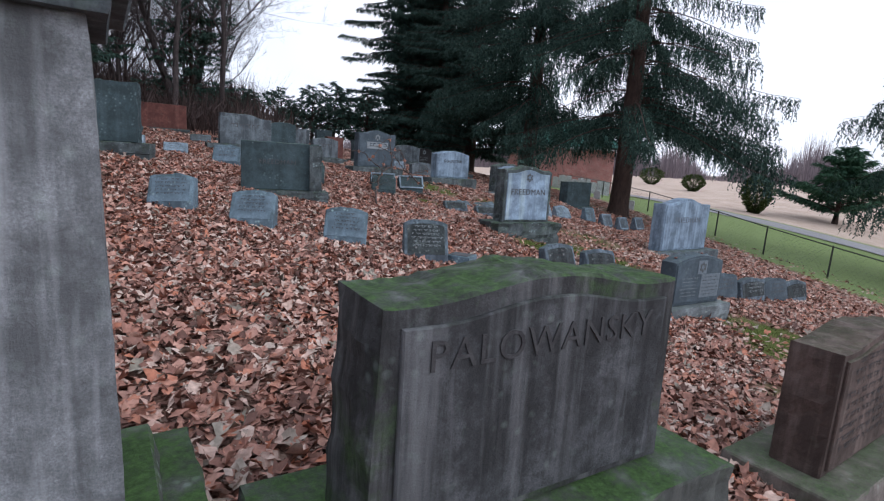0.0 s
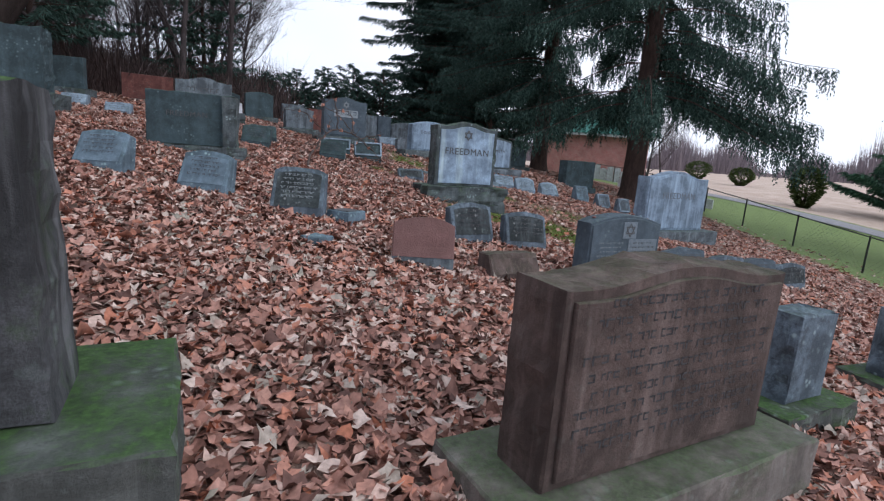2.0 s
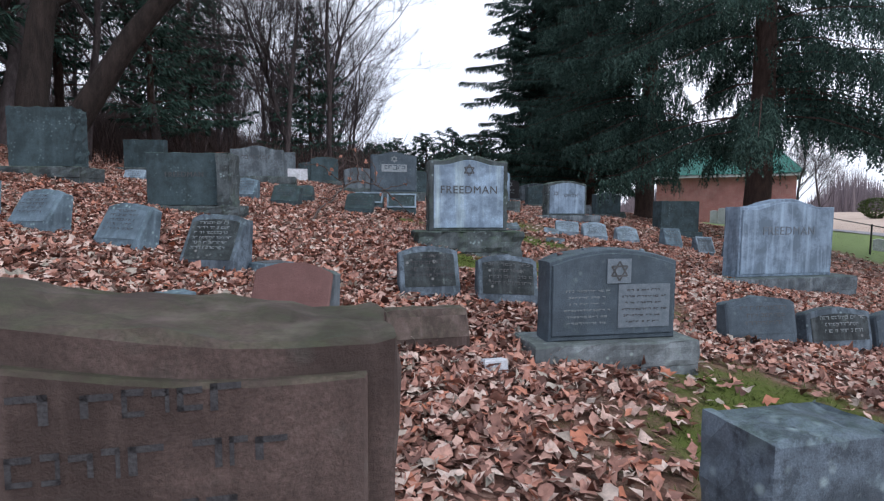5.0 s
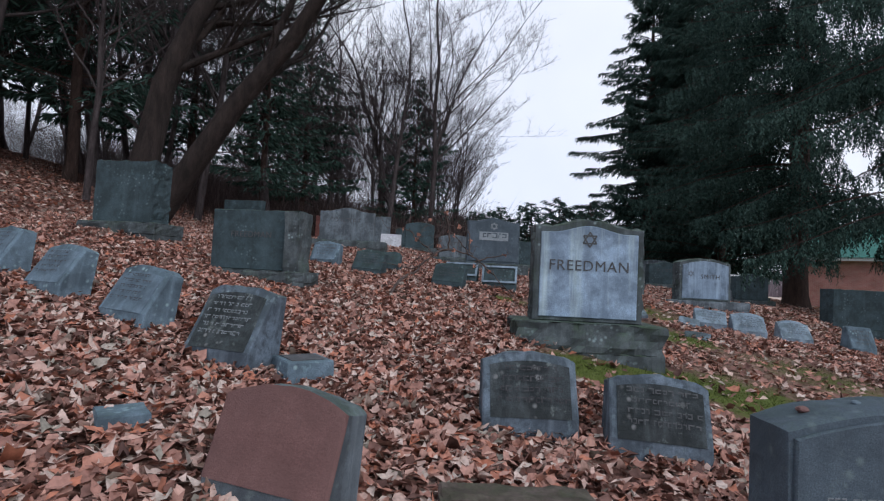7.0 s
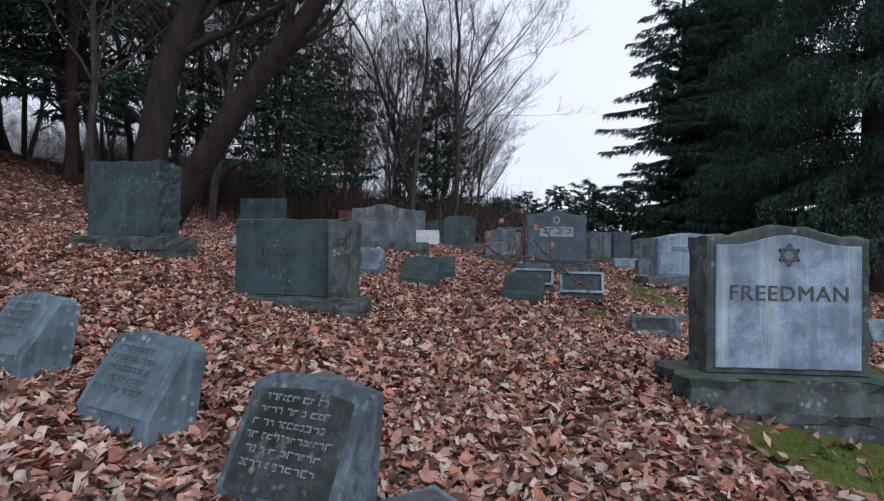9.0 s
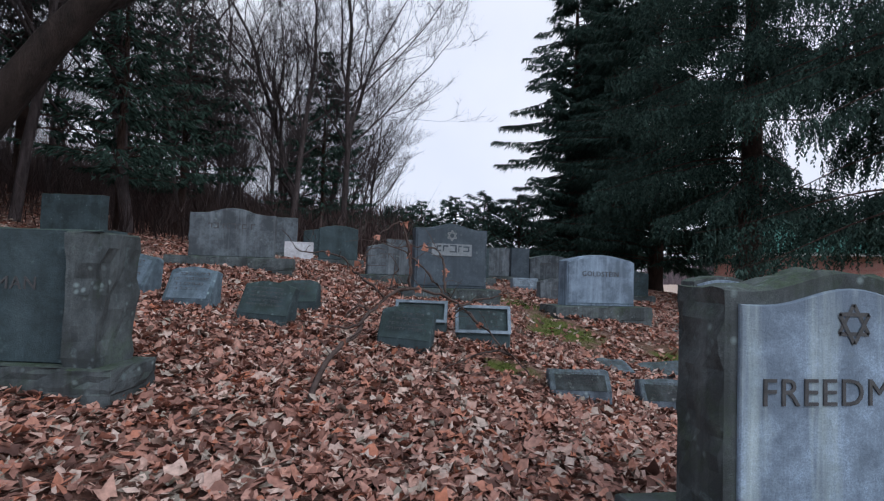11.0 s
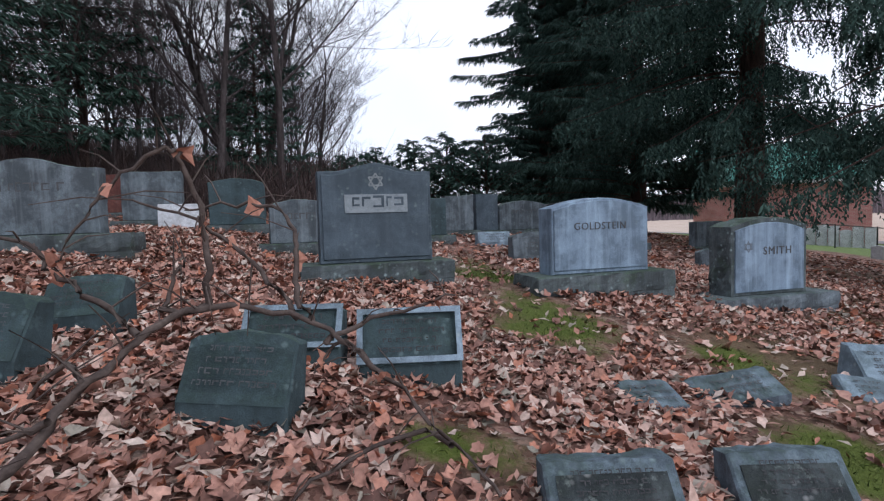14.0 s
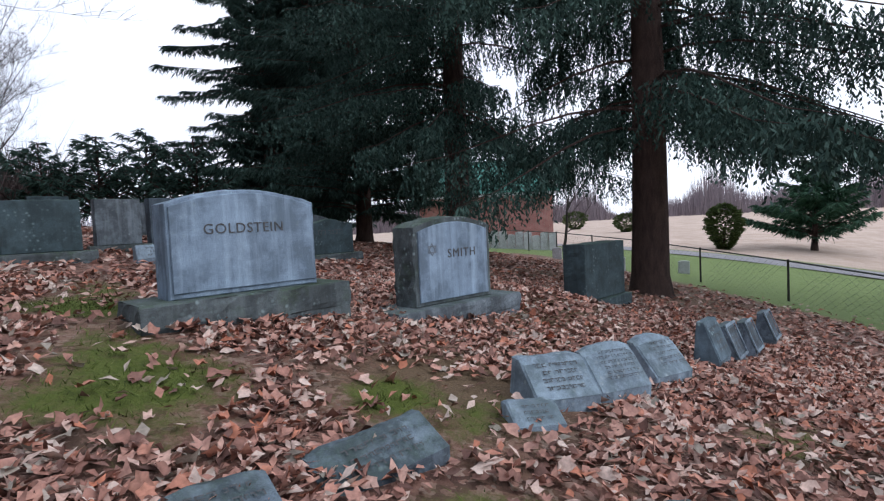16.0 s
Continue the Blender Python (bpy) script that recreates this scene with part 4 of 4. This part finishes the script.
    for k in range(count):
        p = base + down * l * k / count
        d = Vector((rng.gauss(0, 0.5), rng.gauss(0, 0.5), -0.8)).normalized()
        s = d.cross(Vector((rng.gauss(0, 1), rng.gauss(0, 1), 0.2))).normalized() * width
        b = rng.uniform(0.08, 0.17) * (1.15 - 0.5 * k / count)
        i = len(verts)
        verts.extend((p, p + d * b * 0.5 + s, p + d * b, p + d * b * 0.5 - s))
        faces.append((i, i + 1, i + 2, i + 3))


def spruce(name, label, category, height, reach, trunk_r, low, whorls, dense_k, seed, needles, droop=0.75, lean_up=0.0, spray=0.42, width=0.035):
    rng = random.Random(seed)
    t = new(name)
    tagged(t, label, category)
    v, f = [], []
    hs = [0, 0.25, 0.7, height * 0.1, height * 0.26, height * 0.47, height * 0.72, height]
    rad = [trunk_r * 1.6, trunk_r * 1.2, trunk_r, trunk_r * 0.93, trunk_r * 0.8, trunk_r * 0.6, trunk_r * 0.3, 0.02]
    tube([Vector((0.05 * math.sin(h), 0.04 * math.cos(h * 0.7), h - 0.25)) for h in hs], rad, 14, v, f)
    mesh_part("trunk", v, f, BARK, t, "", False)
    bv, bf, nv, nf = [], [], [], []
    for w in range(whorls):
        k = w / (whorls - 1)
        long = reach * (1 - k) ** 0.8 + 0.25
        for b in range(rng.choice((4, 5, 5, 6))):
            q = rng.uniform(0, 2 * math.pi)
            l = long * (rng.uniform(0.5, 1.1) if droop < 0.9 else rng.uniform(0.7, 1.12))
            z = low + (height - low - 0.3) * min(1, max(0, k + rng.gauss(0, 0.6 / whorls))) ** 0.92
            out = Vector((math.cos(q), math.sin(q), 0))
            pts = []
            steps = 6
            sag = droop * rng.uniform(0.7, 1.2)
            for i in range(steps + 1):
                s = i / steps
                pts.append(Vector((0, 0, z)) + out * l * s + Vector((0, 0, l * (lean_up * s + 0.12 * s - sag * s * s * 0.55 + 0.22 * sag * s**4))))
            tube(pts, [0.035 * (1 - i / steps) * (0.4 + 0.6 * (1 - k)) + 0.006 for i in range(steps + 1)], 4, bv, bf)
            count = max(4, int(l * dense_k))
            for j in range(count):
                s = 0.14 + 0.86 * (j + rng.random()) / count
                i = min(steps - 1, int(s * steps))
                p = pts[i].lerp(pts[i + 1], s * steps - i)
                side = Vector((-out.y, out.x, 0)) * rng.choice((-1, 1))
                off = side * rng.uniform(0, 0.32) * l * (1 - s * 0.75) * (0.4 if droop > 0.7 else 0.6)
                p = p + off + Vector((0, 0, -off.length * 0.35))
                way = (out * 0.7 + side * 0.7 + Vector((0, 0, -0.15))).normalized()
                if droop > 0.7:
                    hanging_strand(p, way, spray, width, rng, nv, nf)
                else:
                    needle_sprays(p, way, spray, width, rng, nv, nf, 5, droop * 0.9)
    tagged(mesh_part("bough_wood", bv, bf, BARK, t), kind="stuff")
    tagged(mesh_part("crown", nv, nf, needles, t), kind="stuff")
    return t


def bare_tree(name, label, height, trunk_r, seed, levels=5, ways=((0.05, 0.02, 1),), mat=None, twiggy=1.0):
    """A leafless tree: trunk, limbs and fine twigs."""
    rng = random.Random(seed)
    t = new(name)
    tagged(t, label, "tree")
    tv, tf, lv, lf = [], [], [], []

    def grow(p, d, l, r, level):
        steps = 4 if level < 2 else 3
        pts, rads = [p], [r]
        for i in range(steps):
            d = (d + Vector((rng.gauss(0, 0.12), rng.gauss(0, 0.12), rng.gauss(0.05, 0.07)))).normalized()
            p = p + d * l / steps
            pts.append(p)
            rads.append(r * (1 - 0.5 * (i + 1) / steps))
        last = level >= levels
        tube(pts, rads, 9 if level == 0 else (5 if level < 3 else 3), tv if level == 0 else lv, tf if level == 0 else lf)
        if last:
            return
        kids = (9 if level == 0 else rng.choice((3, 4, 5)))
        for k in range(int(kids * (twiggy if level > 0 else 1))):
            s = rng.uniform(0.35 if level == 0 else 0.25, 1.0)
            i = min(steps - 1, int(s * steps))
            q = pts[i].lerp(pts[i + 1], s * steps - i)
            side = Vector((rng.gauss(0, 1), rng.gauss(0, 1), rng.gauss(0.35, 0.4))).normalized()
            nd = (d * 0.75 + side * 0.8).normalized()
            grow(q, nd, l * rng.uniform(0.35, 0.62), max(0.005, rads[i] * rng.uniform(0.3, 0.5)), level + 1)
        grow(pts[-1], d, l * 0.6, rads[-1], level + 1)

    for k, way in enumerate(ways):
        grow(Vector((0.2 * k, 0.1 * k, -0.3)), Vector(way).normalized(), height * 0.55, trunk_r * (1 - 0.15 * k), 0)
    mesh_part("trunk", tv, tf, mat or GREYBARK, t, "", False)
    tagged(mesh_part("crown", lv, lf, mat or GREYBARK, t, "", False), kind="stuff")
    return t


def stand(ob, x, y, turn=0, size=1.0):
    ob.matrix_basis = pose(x, y, lz(x, y), 0, 0, turn)
    ob.scale = (size, size, size)
    return ob


def again(ob, x, y, turn, size):
    ob2 = copy_thing(ob, pose(x, y, lz(x, y), 0, 0, turn))
    ob2.scale = (size, size, size)
    return ob2


near_spruce = stand(spruce("spruce_tree", "tall dark Norway spruce with bare lower trunk and hanging boughs", "tree", 21, 5.8, 0.42, 3.6, 36, 23, 5, SPRUCE, 1.3, 0.05, 0.85, 0.021), 18.75, 15.9, 30)
again(near_spruce, 18.5, 22.2, 160, 1.0)
full_spruce = stand(spruce("spruce_tree", "full dark spruce with boughs down to the ground", "tree", 21, 5.6, 0.34, 1.2, 52, 23, 8, SPRUCE, 0.69, 0.12, 0.42, 0.026), 18.6, 28.3, 0)
for x, y, turn, s in ((19.6, 34.5, 70, 1.05), (22.0, 41.0, 140, 1.0), (18.4, 37.5, 200, 1.1), (24.5, 47.0, 250, 1.1)):
    again(full_spruce, x, y, turn, s)
again(near_spruce, 31.0, 5.8, 80, 1.25)
yew = stand(spruce("evergreen_shrub", "low spreading dark evergreen shrub", "shrub", 3.6, 2.6, 0.1, 0.25, 9, 11, 13, HEMLOCK, 0.15, 0.35, 0.34, 0.03), 8.4, 35.5)
for x, y, turn, s in ((10.2, 34.5, 50, 1.1), (12.2, 36.0, 110, 1.3), (6.6, 37.0, 200, 0.9), (13.6, 33.5, 260, 1.2), (4.8, 38.0, 300, 0.8)):
    again(yew, x, y, turn, s)
hemlock = stand(spruce("hemlock_tree", "dark evergreen hemlock in the wood", "tree", 15, 4.6, 0.2, 2.4, 22, 8, 17, HEMLOCK, 0.35, 0.1, 0.45, 0.04), -2.4, 23.5, 0, 0.7)
for x, y, turn, s in ((-7.5, 19.5, 40, 1.0), (-12.5, 18.0, 150, 1.1), (-18, 13.5, 270, 1.1), (-9.5, 12.0, 10, 0.8), (-3.2, 31.5, 200, 0.9), (-8, 28, 100, 1.1), (-14, 23, 30, 1.2), (-22, 22, 300, 1.2), (3.0, 33, 150, 0.7)):
    again(hemlock, x, y, turn, s)

stand(bare_tree("maple_tree", "large bare double-trunked tree at the wood's edge", 15, 0.4, 3, 5, ((-0.04, 0, 1), (0.8, -0.15, 1)), DARKBARK), -2.3, 15.2, 0)
kinds = [bare_tree("bare_tree", "leafless grey tree in the wood", 15, 0.17, 21, 5), bare_tree("bare_tree", "slender leafless tree in the wood", 17, 0.14, 22, 5), bare_tree("bare_tree", "leaning leafless tree with many twigs", 13, 0.2, 23, 5)]
stand(kinds[0], 1.8, 29.5)
stand(kinds[1], -3.5, 20.5)
stand(kinds[2], 2.6, 34.5)
rng = random.Random(77)
spots = [(1.8, 29.5), (-3.5, 20.5), (2.6, 34.5)]
while len(spots) < 125:
    a, d = radians(rng.uniform(-78, 0)), rng.uniform(14, 70)
    x, y = 5.5 + d * math.sin(a), 6 + d * math.cos(a)
    if d < 24 and a > radians(-22):
        continue
    if min((x - p) ** 2 + (y - q) ** 2 for p, q in spots) < 3.0:
        continue
    spots.append((x, y))
    again(kinds[len(spots) % 3], x, y, rng.uniform(0, 360), rng.uniform(0.7, 1.15))
for x, y, s in ((33, 29.5, 0.5), (46, 42, 0.7), (52, 46, 0.7)):
    again(kinds[2], x, y, rng.uniform(0, 360), s)


def round_bush(name, label, x, y, rx, rz, mat, seed, count=1500, cone=False):
    rng = random.Random(seed)
    t = new(name)
    tagged(t, label, "shrub")
    t.matrix_basis = pose(x, y, lz(x, y))
    v, f = [], []
    tube([Vector((0, 0, -0.2)), Vector((0, 0, rz))], [0.12, 0.06], 7, v, f)
    mesh_part("trunk", v, f, BARK, t)
    v, f = [], []
    for i in range(count):
        h = rng.random()
        r = rx * ((1 - h) ** 0.9 if cone else math.sqrt(max(0, 1 - (2 * h - 1) ** 2)) * min(1, 0.45 + 1.1 * h)) * rng.uniform(0.5, 1.05)
        q = rng.uniform(0, 6.283)
        p = Vector((r * math.cos(q), r * math.sin(q), -0.1 + h * 2 * rz))
        needle_sprays(p, Vector((math.cos(q), math.sin(q), 0.5)), 0.35, 0.05, rng, v, f, 4, 0.1)
    mesh_part("crown", v, f, mat, t)


round_bush("round_bush", "clipped round green bush in the dry field", 46.0, 25.6, 1.15, 1.6, SHRUB, 1)
round_bush("round_bush", "small round green bush in the dry field", 62, 43, 1.3, 1.1, SHRUB, 2, 900)
stand(spruce("small_pine", "young blue-green pine beyond the road", "tree", 5.2, 2.9, 0.16, 0.7, 17, 20, 41, PINE, 0.1, 0.25, 0.5, 0.035), 51.0, 21.6, 0, 1.3)
round_bush("round_bush", "olive bush at the field's edge", 70, 56, 1.8, 1.3, SHRUB, 4, 900)


def brush(name, label, count, a0, a1, d0, d1, low, high, seed, mat):
    """Thickets of thin bare stems: three-sided slivers that lean every way."""
    rng = random.Random(seed)
    v, f = [], []
    for i in range(count):
        a, d = radians(rng.uniform(a0, a1)), d0 + (d1 - d0) * rng.random() ** 0.8
        x, y = 5.5 + d * math.sin(a), 6 + d * math.cos(a)
        z = lz(x, y) - 0.1
        h = rng.uniform(low, high) * (0.5 + 0.5 * (d - d0) / (d1 - d0))
        w = rng.uniform(0.006, 0.03) * (0.6 + d / 40)
        tx, ty = rng.gauss(0, 0.22) * h, rng.gauss(0, 0.22) * h
        for up in (0, 0.35, 0.6):
            k = len(v)
            bx, by = x + tx * up, y + ty * up
            ex, ey = x + tx * (1 if not up else rng.uniform(-1.6, 1.6)), y + ty * (1 if not up else rng.uniform(-1.6, 1.6))
            s = w * (1 - 0.6 * up)
            v += [(bx - s, by + s, z + h * up), (bx + s, by - s, z + h * up), (ex, ey, z + h * (1 if not up else rng.uniform(0.75, 1.1)))]
            f.append((k, k + 1, k + 2))
    tagged(mesh_part(name, v, f, mat, None, label), category="undergrowth", kind="stuff")


BRUSH = leaf_material("brush_stems", [(0.0, (0.045, 0.034, 0.034)), (0.5, (0.09, 0.068, 0.066)), (0.85, (0.15, 0.11, 0.1)), (1.0, (0.2, 0.165, 0.16))], 0.9)
brush("undergrowth", "tangle of bare brown stems under the trees", 12000, -82, 4, 16, 45, 0.8, 3.8, 31, BRUSH)
brush("far_thicket", "dense grey-brown thicket deep in the wood", 24000, -88, 5, 32, 90, 2, 10, 32, BRUSH)


def far_woods():
    """Bare woods along the far side of the field; their haze is in the twig colour."""
    rng = random.Random(9)
    v, f = [], []
    for i in range(42000):
        a = rng.uniform(-0.2, 2.2)
        d = rng.uniform(135, 200)
        x, y = 8 + d * math.sin(a), 9 + d * math.cos(a)
        z = lz(x, y) - 1
        h = rng.uniform(3, 12) * (0.7 + 0.3 * math.sin(a * 23) + 0.25 * math.sin(a * 61))
        top = Vector((x + rng.gauss(0, 0.8), y + rng.gauss(0, 0.8), z + h))
        w = rng.uniform(0.03, 0.14)
        k = len(v)
        v += [(x - w * 0.8, y + w, z), (x + w * 0.8, y - w, z), tuple(top)]
        f.append((k, k + 1, k + 2))
    ob = mesh_part("far_woods", v, f, FARWOOD, None, "hazy purple-grey bare woods beyond the field")
    tagged(ob, category="woods", kind="stuff")


far_woods()

# ---- the leafless sapling over the path ----


def sapling(x, y):
    t = new("leafless_sapling")
    t.matrix_basis = pose(x, y, lz(x, y))
    tagged(t, "thin leafless sapling with a few withered leaves", "sapling")
    rng = random.Random(5)
    lines = (
        ((0, 0, -0.1), (0.13, 0.42, 0.24), (0.32, 0.84, 0.4), (0.46, 1.08, 0.58), (0.63, 1.21, 0.72), (0.83, 1.28, 0.8), (1.23, 1.3, 0.71), (1.53, 1.23, 0.46), (1.78, 1.05, 0.21), (1.96, 0.9, 0.03)),
        ((0.83, 1.28, 0.8), (0.83, 1.3, 0.99), (0.8, 1.33, 1.21), (0.76, 1.3, 1.38), (0.71, 1.26, 1.43), (0.52, 1.23, 1.3), (0.43, 1.19, 1.16), (0.34, 1.19, 1.01)),
        ((0.58, 1.22, 0.72), (0.4, 1.27, 0.87), (0.25, 1.31, 0.99), (0.16, 1.33, 1.09), (-0.13, 1.39, 1.11), (-0.27, 1.42, 1.15)),
        ((1.18, 1.31, 0.72), (1.03, 1.36, 0.93), (0.84, 1.36, 1.11), (0.54, 1.38, 1.24)),
        ((1.24, 1.3, 0.7), (1.17, 1.33, 0.85), (1.17, 1.39, 1.03), (1.1, 1.47, 1.18), (0.88, 1.52, 1.22), (0.69, 1.55, 1.2)),
        ((1.53, 1.23, 0.46), (1.36, 1.32, 0.61), (1.23, 1.29, 0.49)),
        ((1.28, 1.29, 0.62), (1.55, 1.34, 0.71), (1.86, 1.34, 0.78)),
        ((0.4, 0.93, 0.5), (0.26, 0.96, 0.46), (-0.05, 0.92, 0.5)),
        ((0.46, 1.08, 0.58), (0.34, 1.16, 0.63), (0.18, 1.17, 0.45)),
        ((0.83, 1.28, 0.8), (0.64, 1.32, 0.79), (0.68, 1.38, 0.93), (0.73, 1.37, 0.98)),
        ((1.78, 1.05, 0.21), (1.63, 1.19, 0.23), (1.21, 1.15, 0.09), (1.02, 0.97, -0.06)),
    )
    for n, line in enumerate(lines):
        pts = [Vector(p) for p in line]
        fine = []
        for i in range(len(pts) - 1):
            p0, p1, p2, p3 = pts[max(i - 1, 0)], pts[i], pts[i + 1], pts[min(i + 2, len(pts) - 1)]
            for k in range(5):
                s = k / 5
                fine.append(0.5 * ((2 * p1) + (p2 - p0) * s + (2 * p0 - 5 * p1 + 4 * p2 - p3) * s * s + (3 * p1 - p0 - 3 * p2 + p3) * s**3) + Vector((rng.gauss(0, 0.008), rng.gauss(0, 0.008), rng.gauss(0, 0.008))))
        fine.append(pts[-1])
        r0 = 0.024 if n == 0 else 0.015
        v, f = [], []
        tube(fine, [r0 * (1 - 0.75 * i / len(fine)) for i in range(len(fine))], 6, v, f)
        mesh_part("stem", v, f, TWIG, t, "", False)
        v, f = [], []
        for i in range(3, len(fine), 3):
            d = Vector((rng.gauss(0, 1), rng.gauss(0, 1), rng.gauss(0.3, 0.6))).normalized()
            l = rng.uniform(0.1, 0.35)
            tube([fine[i], fine[i] + d * l * 0.5 + Vector((0, 0, 0.02)), fine[i] + d * l], [0.0045, 0.0035, 0.002], 4, v, f)
        tagged(mesh_part("fine_twig", v, f, TWIG, t, "", False), kind="stuff")
        for i in range(8, len(fine), 9):
            lv, lf = leaf_mesh_arrays(1, rng.randrange(999))
            q = Matrix.Translation(fine[i]) @ Euler((rng.uniform(0, 6), rng.uniform(0, 6), rng.uniform(0, 6))).to_matrix().to_4x4() @ Matrix.Scale(0.055, 4)
            mesh_part("withered_leaf", [q @ Vector(p) for p in lv], lf, LEAF, t)


# ---- fallen leaves ----
TIPS = 5


def leaf_mesh_arrays(curl, seed):
    """One lobed leaf of unit half-width: points and triangles."""
    rng = random.Random(seed)
    pts = [(0, 0, 0.0)]
    for i in range(2 * TIPS):
        a = math.pi * 2 * (i + 0.5) / (2 * TIPS) - math.pi / 2
        r = (1.0 if i % 2 == 0 else 0.68) * (1.0 if 2 < i < 8 else 0.78) * rng.uniform(0.7, 1.15)
        pts.append((r * math.cos(a), r * math.sin(a), curl * rng.uniform(-0.25, 0.7) * r))
    return pts, [(0, 1 + i, 1 + (i + 1) % (2 * TIPS)) for i in range(2 * TIPS)]


def shred_arrays(curl, seed):
    """A folded scrap of leaf: points and triangles."""
    rng = random.Random(seed)
    pts = [(0, -1, 0), (rng.uniform(0.35, 0.7), rng.uniform(-0.3, 0.2), rng.uniform(0, 0.4)), (rng.uniform(-0.2, 0.2), 1, rng.uniform(-0.1, 0.3)), (-rng.uniform(0.35, 0.7), rng.uniform(-0.2, 0.3), rng.uniform(0, 0.5))]
    return pts, [(0, 1, 2), (0, 2, 3)]


def scatter_leaves(name, count, x0, x1, y0, y1, size, seed, inner=None, label="", shape=leaf_mesh_arrays):
    rng = np.random.default_rng(seed)
    x, y = rng.uniform(x0, x1, count), rng.uniform(y0, y1, count)
    cover = 1.05 - 2.0 * patches(x, y, MOSS) - 0.95 * patches(x, y, BARE) - smooth(20.2, 23.7, x - 0.4 * (y - 14.5))
    cover *= 0.88 + 0.25 * np.sin(1.3 * x + 2.0 * np.sin(0.9 * y)) * np.sin(1.1 * y + np.sin(1.7 * x))
    keep = rng.random(count) < np.clip(cover, 0.06, 1)
    if inner:
        keep &= ~((x > inner[0]) & (x < inner[1]) & (y > inner[2]) & (y < inner[3]))
    x, y = x[keep], y[keep]
    n = len(x)
    shapes = [np.array(shape(1, s)[0]) for s in range(24)]
    tris = np.array(shape(1, 0)[1])
    base = np.stack(shapes)[rng.integers(0, 24, n)]
    half = rng.uniform(0.6, 1.25, n) * size
    base = base * half[:, None, None] * np.stack([rng.uniform(0.6, 1.05, n), np.ones(n), rng.uniform(0.3, 1.7, n)], -1)[:, None, :]
    yaw, pit, rol = rng.uniform(0, 6.283, n), rng.normal(0, 0.36, n), rng.normal(0, 0.36, n)
    cy, sy, cp, sp, cr, sr = np.cos(yaw), np.sin(yaw), np.cos(pit), np.sin(pit), np.cos(rol), np.sin(rol)
    px, py, pz = base[..., 0], base[..., 1], base[..., 2]
    py, pz = py * cp[:, None] - pz * sp[:, None], py * sp[:, None] + pz * cp[:, None]
    px, pz = px * cr[:, None] + pz * sr[:, None], -px * sr[:, None] + pz * cr[:, None]
    px, py = px * cy[:, None] - py * sy[:, None], px * sy[:, None] + py * cy[:, None]
    z = land(x, y) + rng.uniform(0.008, 0.05, n)
    pts = np.stack([px + x[:, None], py + y[:, None], pz + z[:, None]], -1).reshape(-1, 3).astype(np.float32)
    k = shapes[0].shape[0]
    faces = (tris[None] + (np.arange(n) * k)[:, None, None]).reshape(-1, 3)
    mesh = bpy.data.meshes.new(name)
    mesh.vertices.add(len(pts))
    mesh.vertices.foreach_set("co", pts.ravel())
    mesh.loops.add(faces.size)
    mesh.loops.foreach_set("vertex_index", faces.ravel().astype(np.int32))
    mesh.polygons.add(len(faces))
    mesh.polygons.foreach_set("loop_start", np.arange(0, faces.size, 3, dtype=np.int32))
    mesh.update(calc_edges=True)
    mesh.materials.append(LEAF)
    return tagged(new(name, mesh), label, "leaves", kind="stuff")


sapling(4.9, 9.7)
scatter_leaves("fallen_leaves", 125000, -3, 17, -1, 17.5, 0.064, 1, None, "brown and tan fallen maple leaves covering the ground")
scatter_leaves("leaf_scraps", 230000, -3, 17, -1, 17.5, 0.046, 3, None, "small curled scraps of dead leaves", shred_arrays)
scatter_leaves("far_leaves", 190000, -16, 24, -6, 36, 0.075, 2, (-3, 17, -1, 17.5), "brown fallen leaves further off under the trees", shred_arrays)


def moss_tufts(count, seed):
    """Short grass and moss blades on the mossy patches."""
    rng = np.random.default_rng(seed)
    x, y = rng.uniform(4, 15, count), rng.uniform(1, 17, count)
    keep = patches(x, y, MOSS) > rng.uniform(0.3, 0.95, count)
    x, y = x[keep], y[keep]
    n = len(x)
    z = land(x, y)
    a, h, w = rng.uniform(0, 6.283, n), rng.uniform(0.012, 0.045, n), rng.uniform(0.002, 0.006, n)
    lean = rng.normal(0, 0.03, (n, 2))
    p = np.stack([np.stack([x - w * np.cos(a), y - w * np.sin(a), z], -1), np.stack([x + w * np.cos(a), y + w * np.sin(a), z], -1), np.stack([x + lean[:, 0], y + lean[:, 1], z + h], -1)], 1)
    faces = np.arange(3 * n).reshape(n, 3)
    ob = mesh_part("moss_tufts", p.reshape(-1, 3).tolist(), faces.tolist(), TUFT, None, "short green moss and grass blades between the leaves")
    tagged(ob, category="grass", kind="stuff")


TUFT = leaf_material("moss_blades", [(0.0, (0.04, 0.06, 0.012)), (0.6, (0.09, 0.125, 0.025)), (1.0, (0.16, 0.18, 0.06))], 0.8)
moss_tufts(260000, 4)

# writing, emblems and face panels belong to the die that carries them
for t in [o for o in scene.objects if o.parent is None]:
    die = next((c for c in t.children if c.name.split(".")[0] == "die"), None)
    if die:
        for c in t.children:
            if c.name.split(".")[0] in ("face_panel", "letter", "inscription", "star_emblem", "name_plate", "end_pillar"):
                c.parent = die
                c.matrix_parent_inverse = die.matrix_basis.inverted()
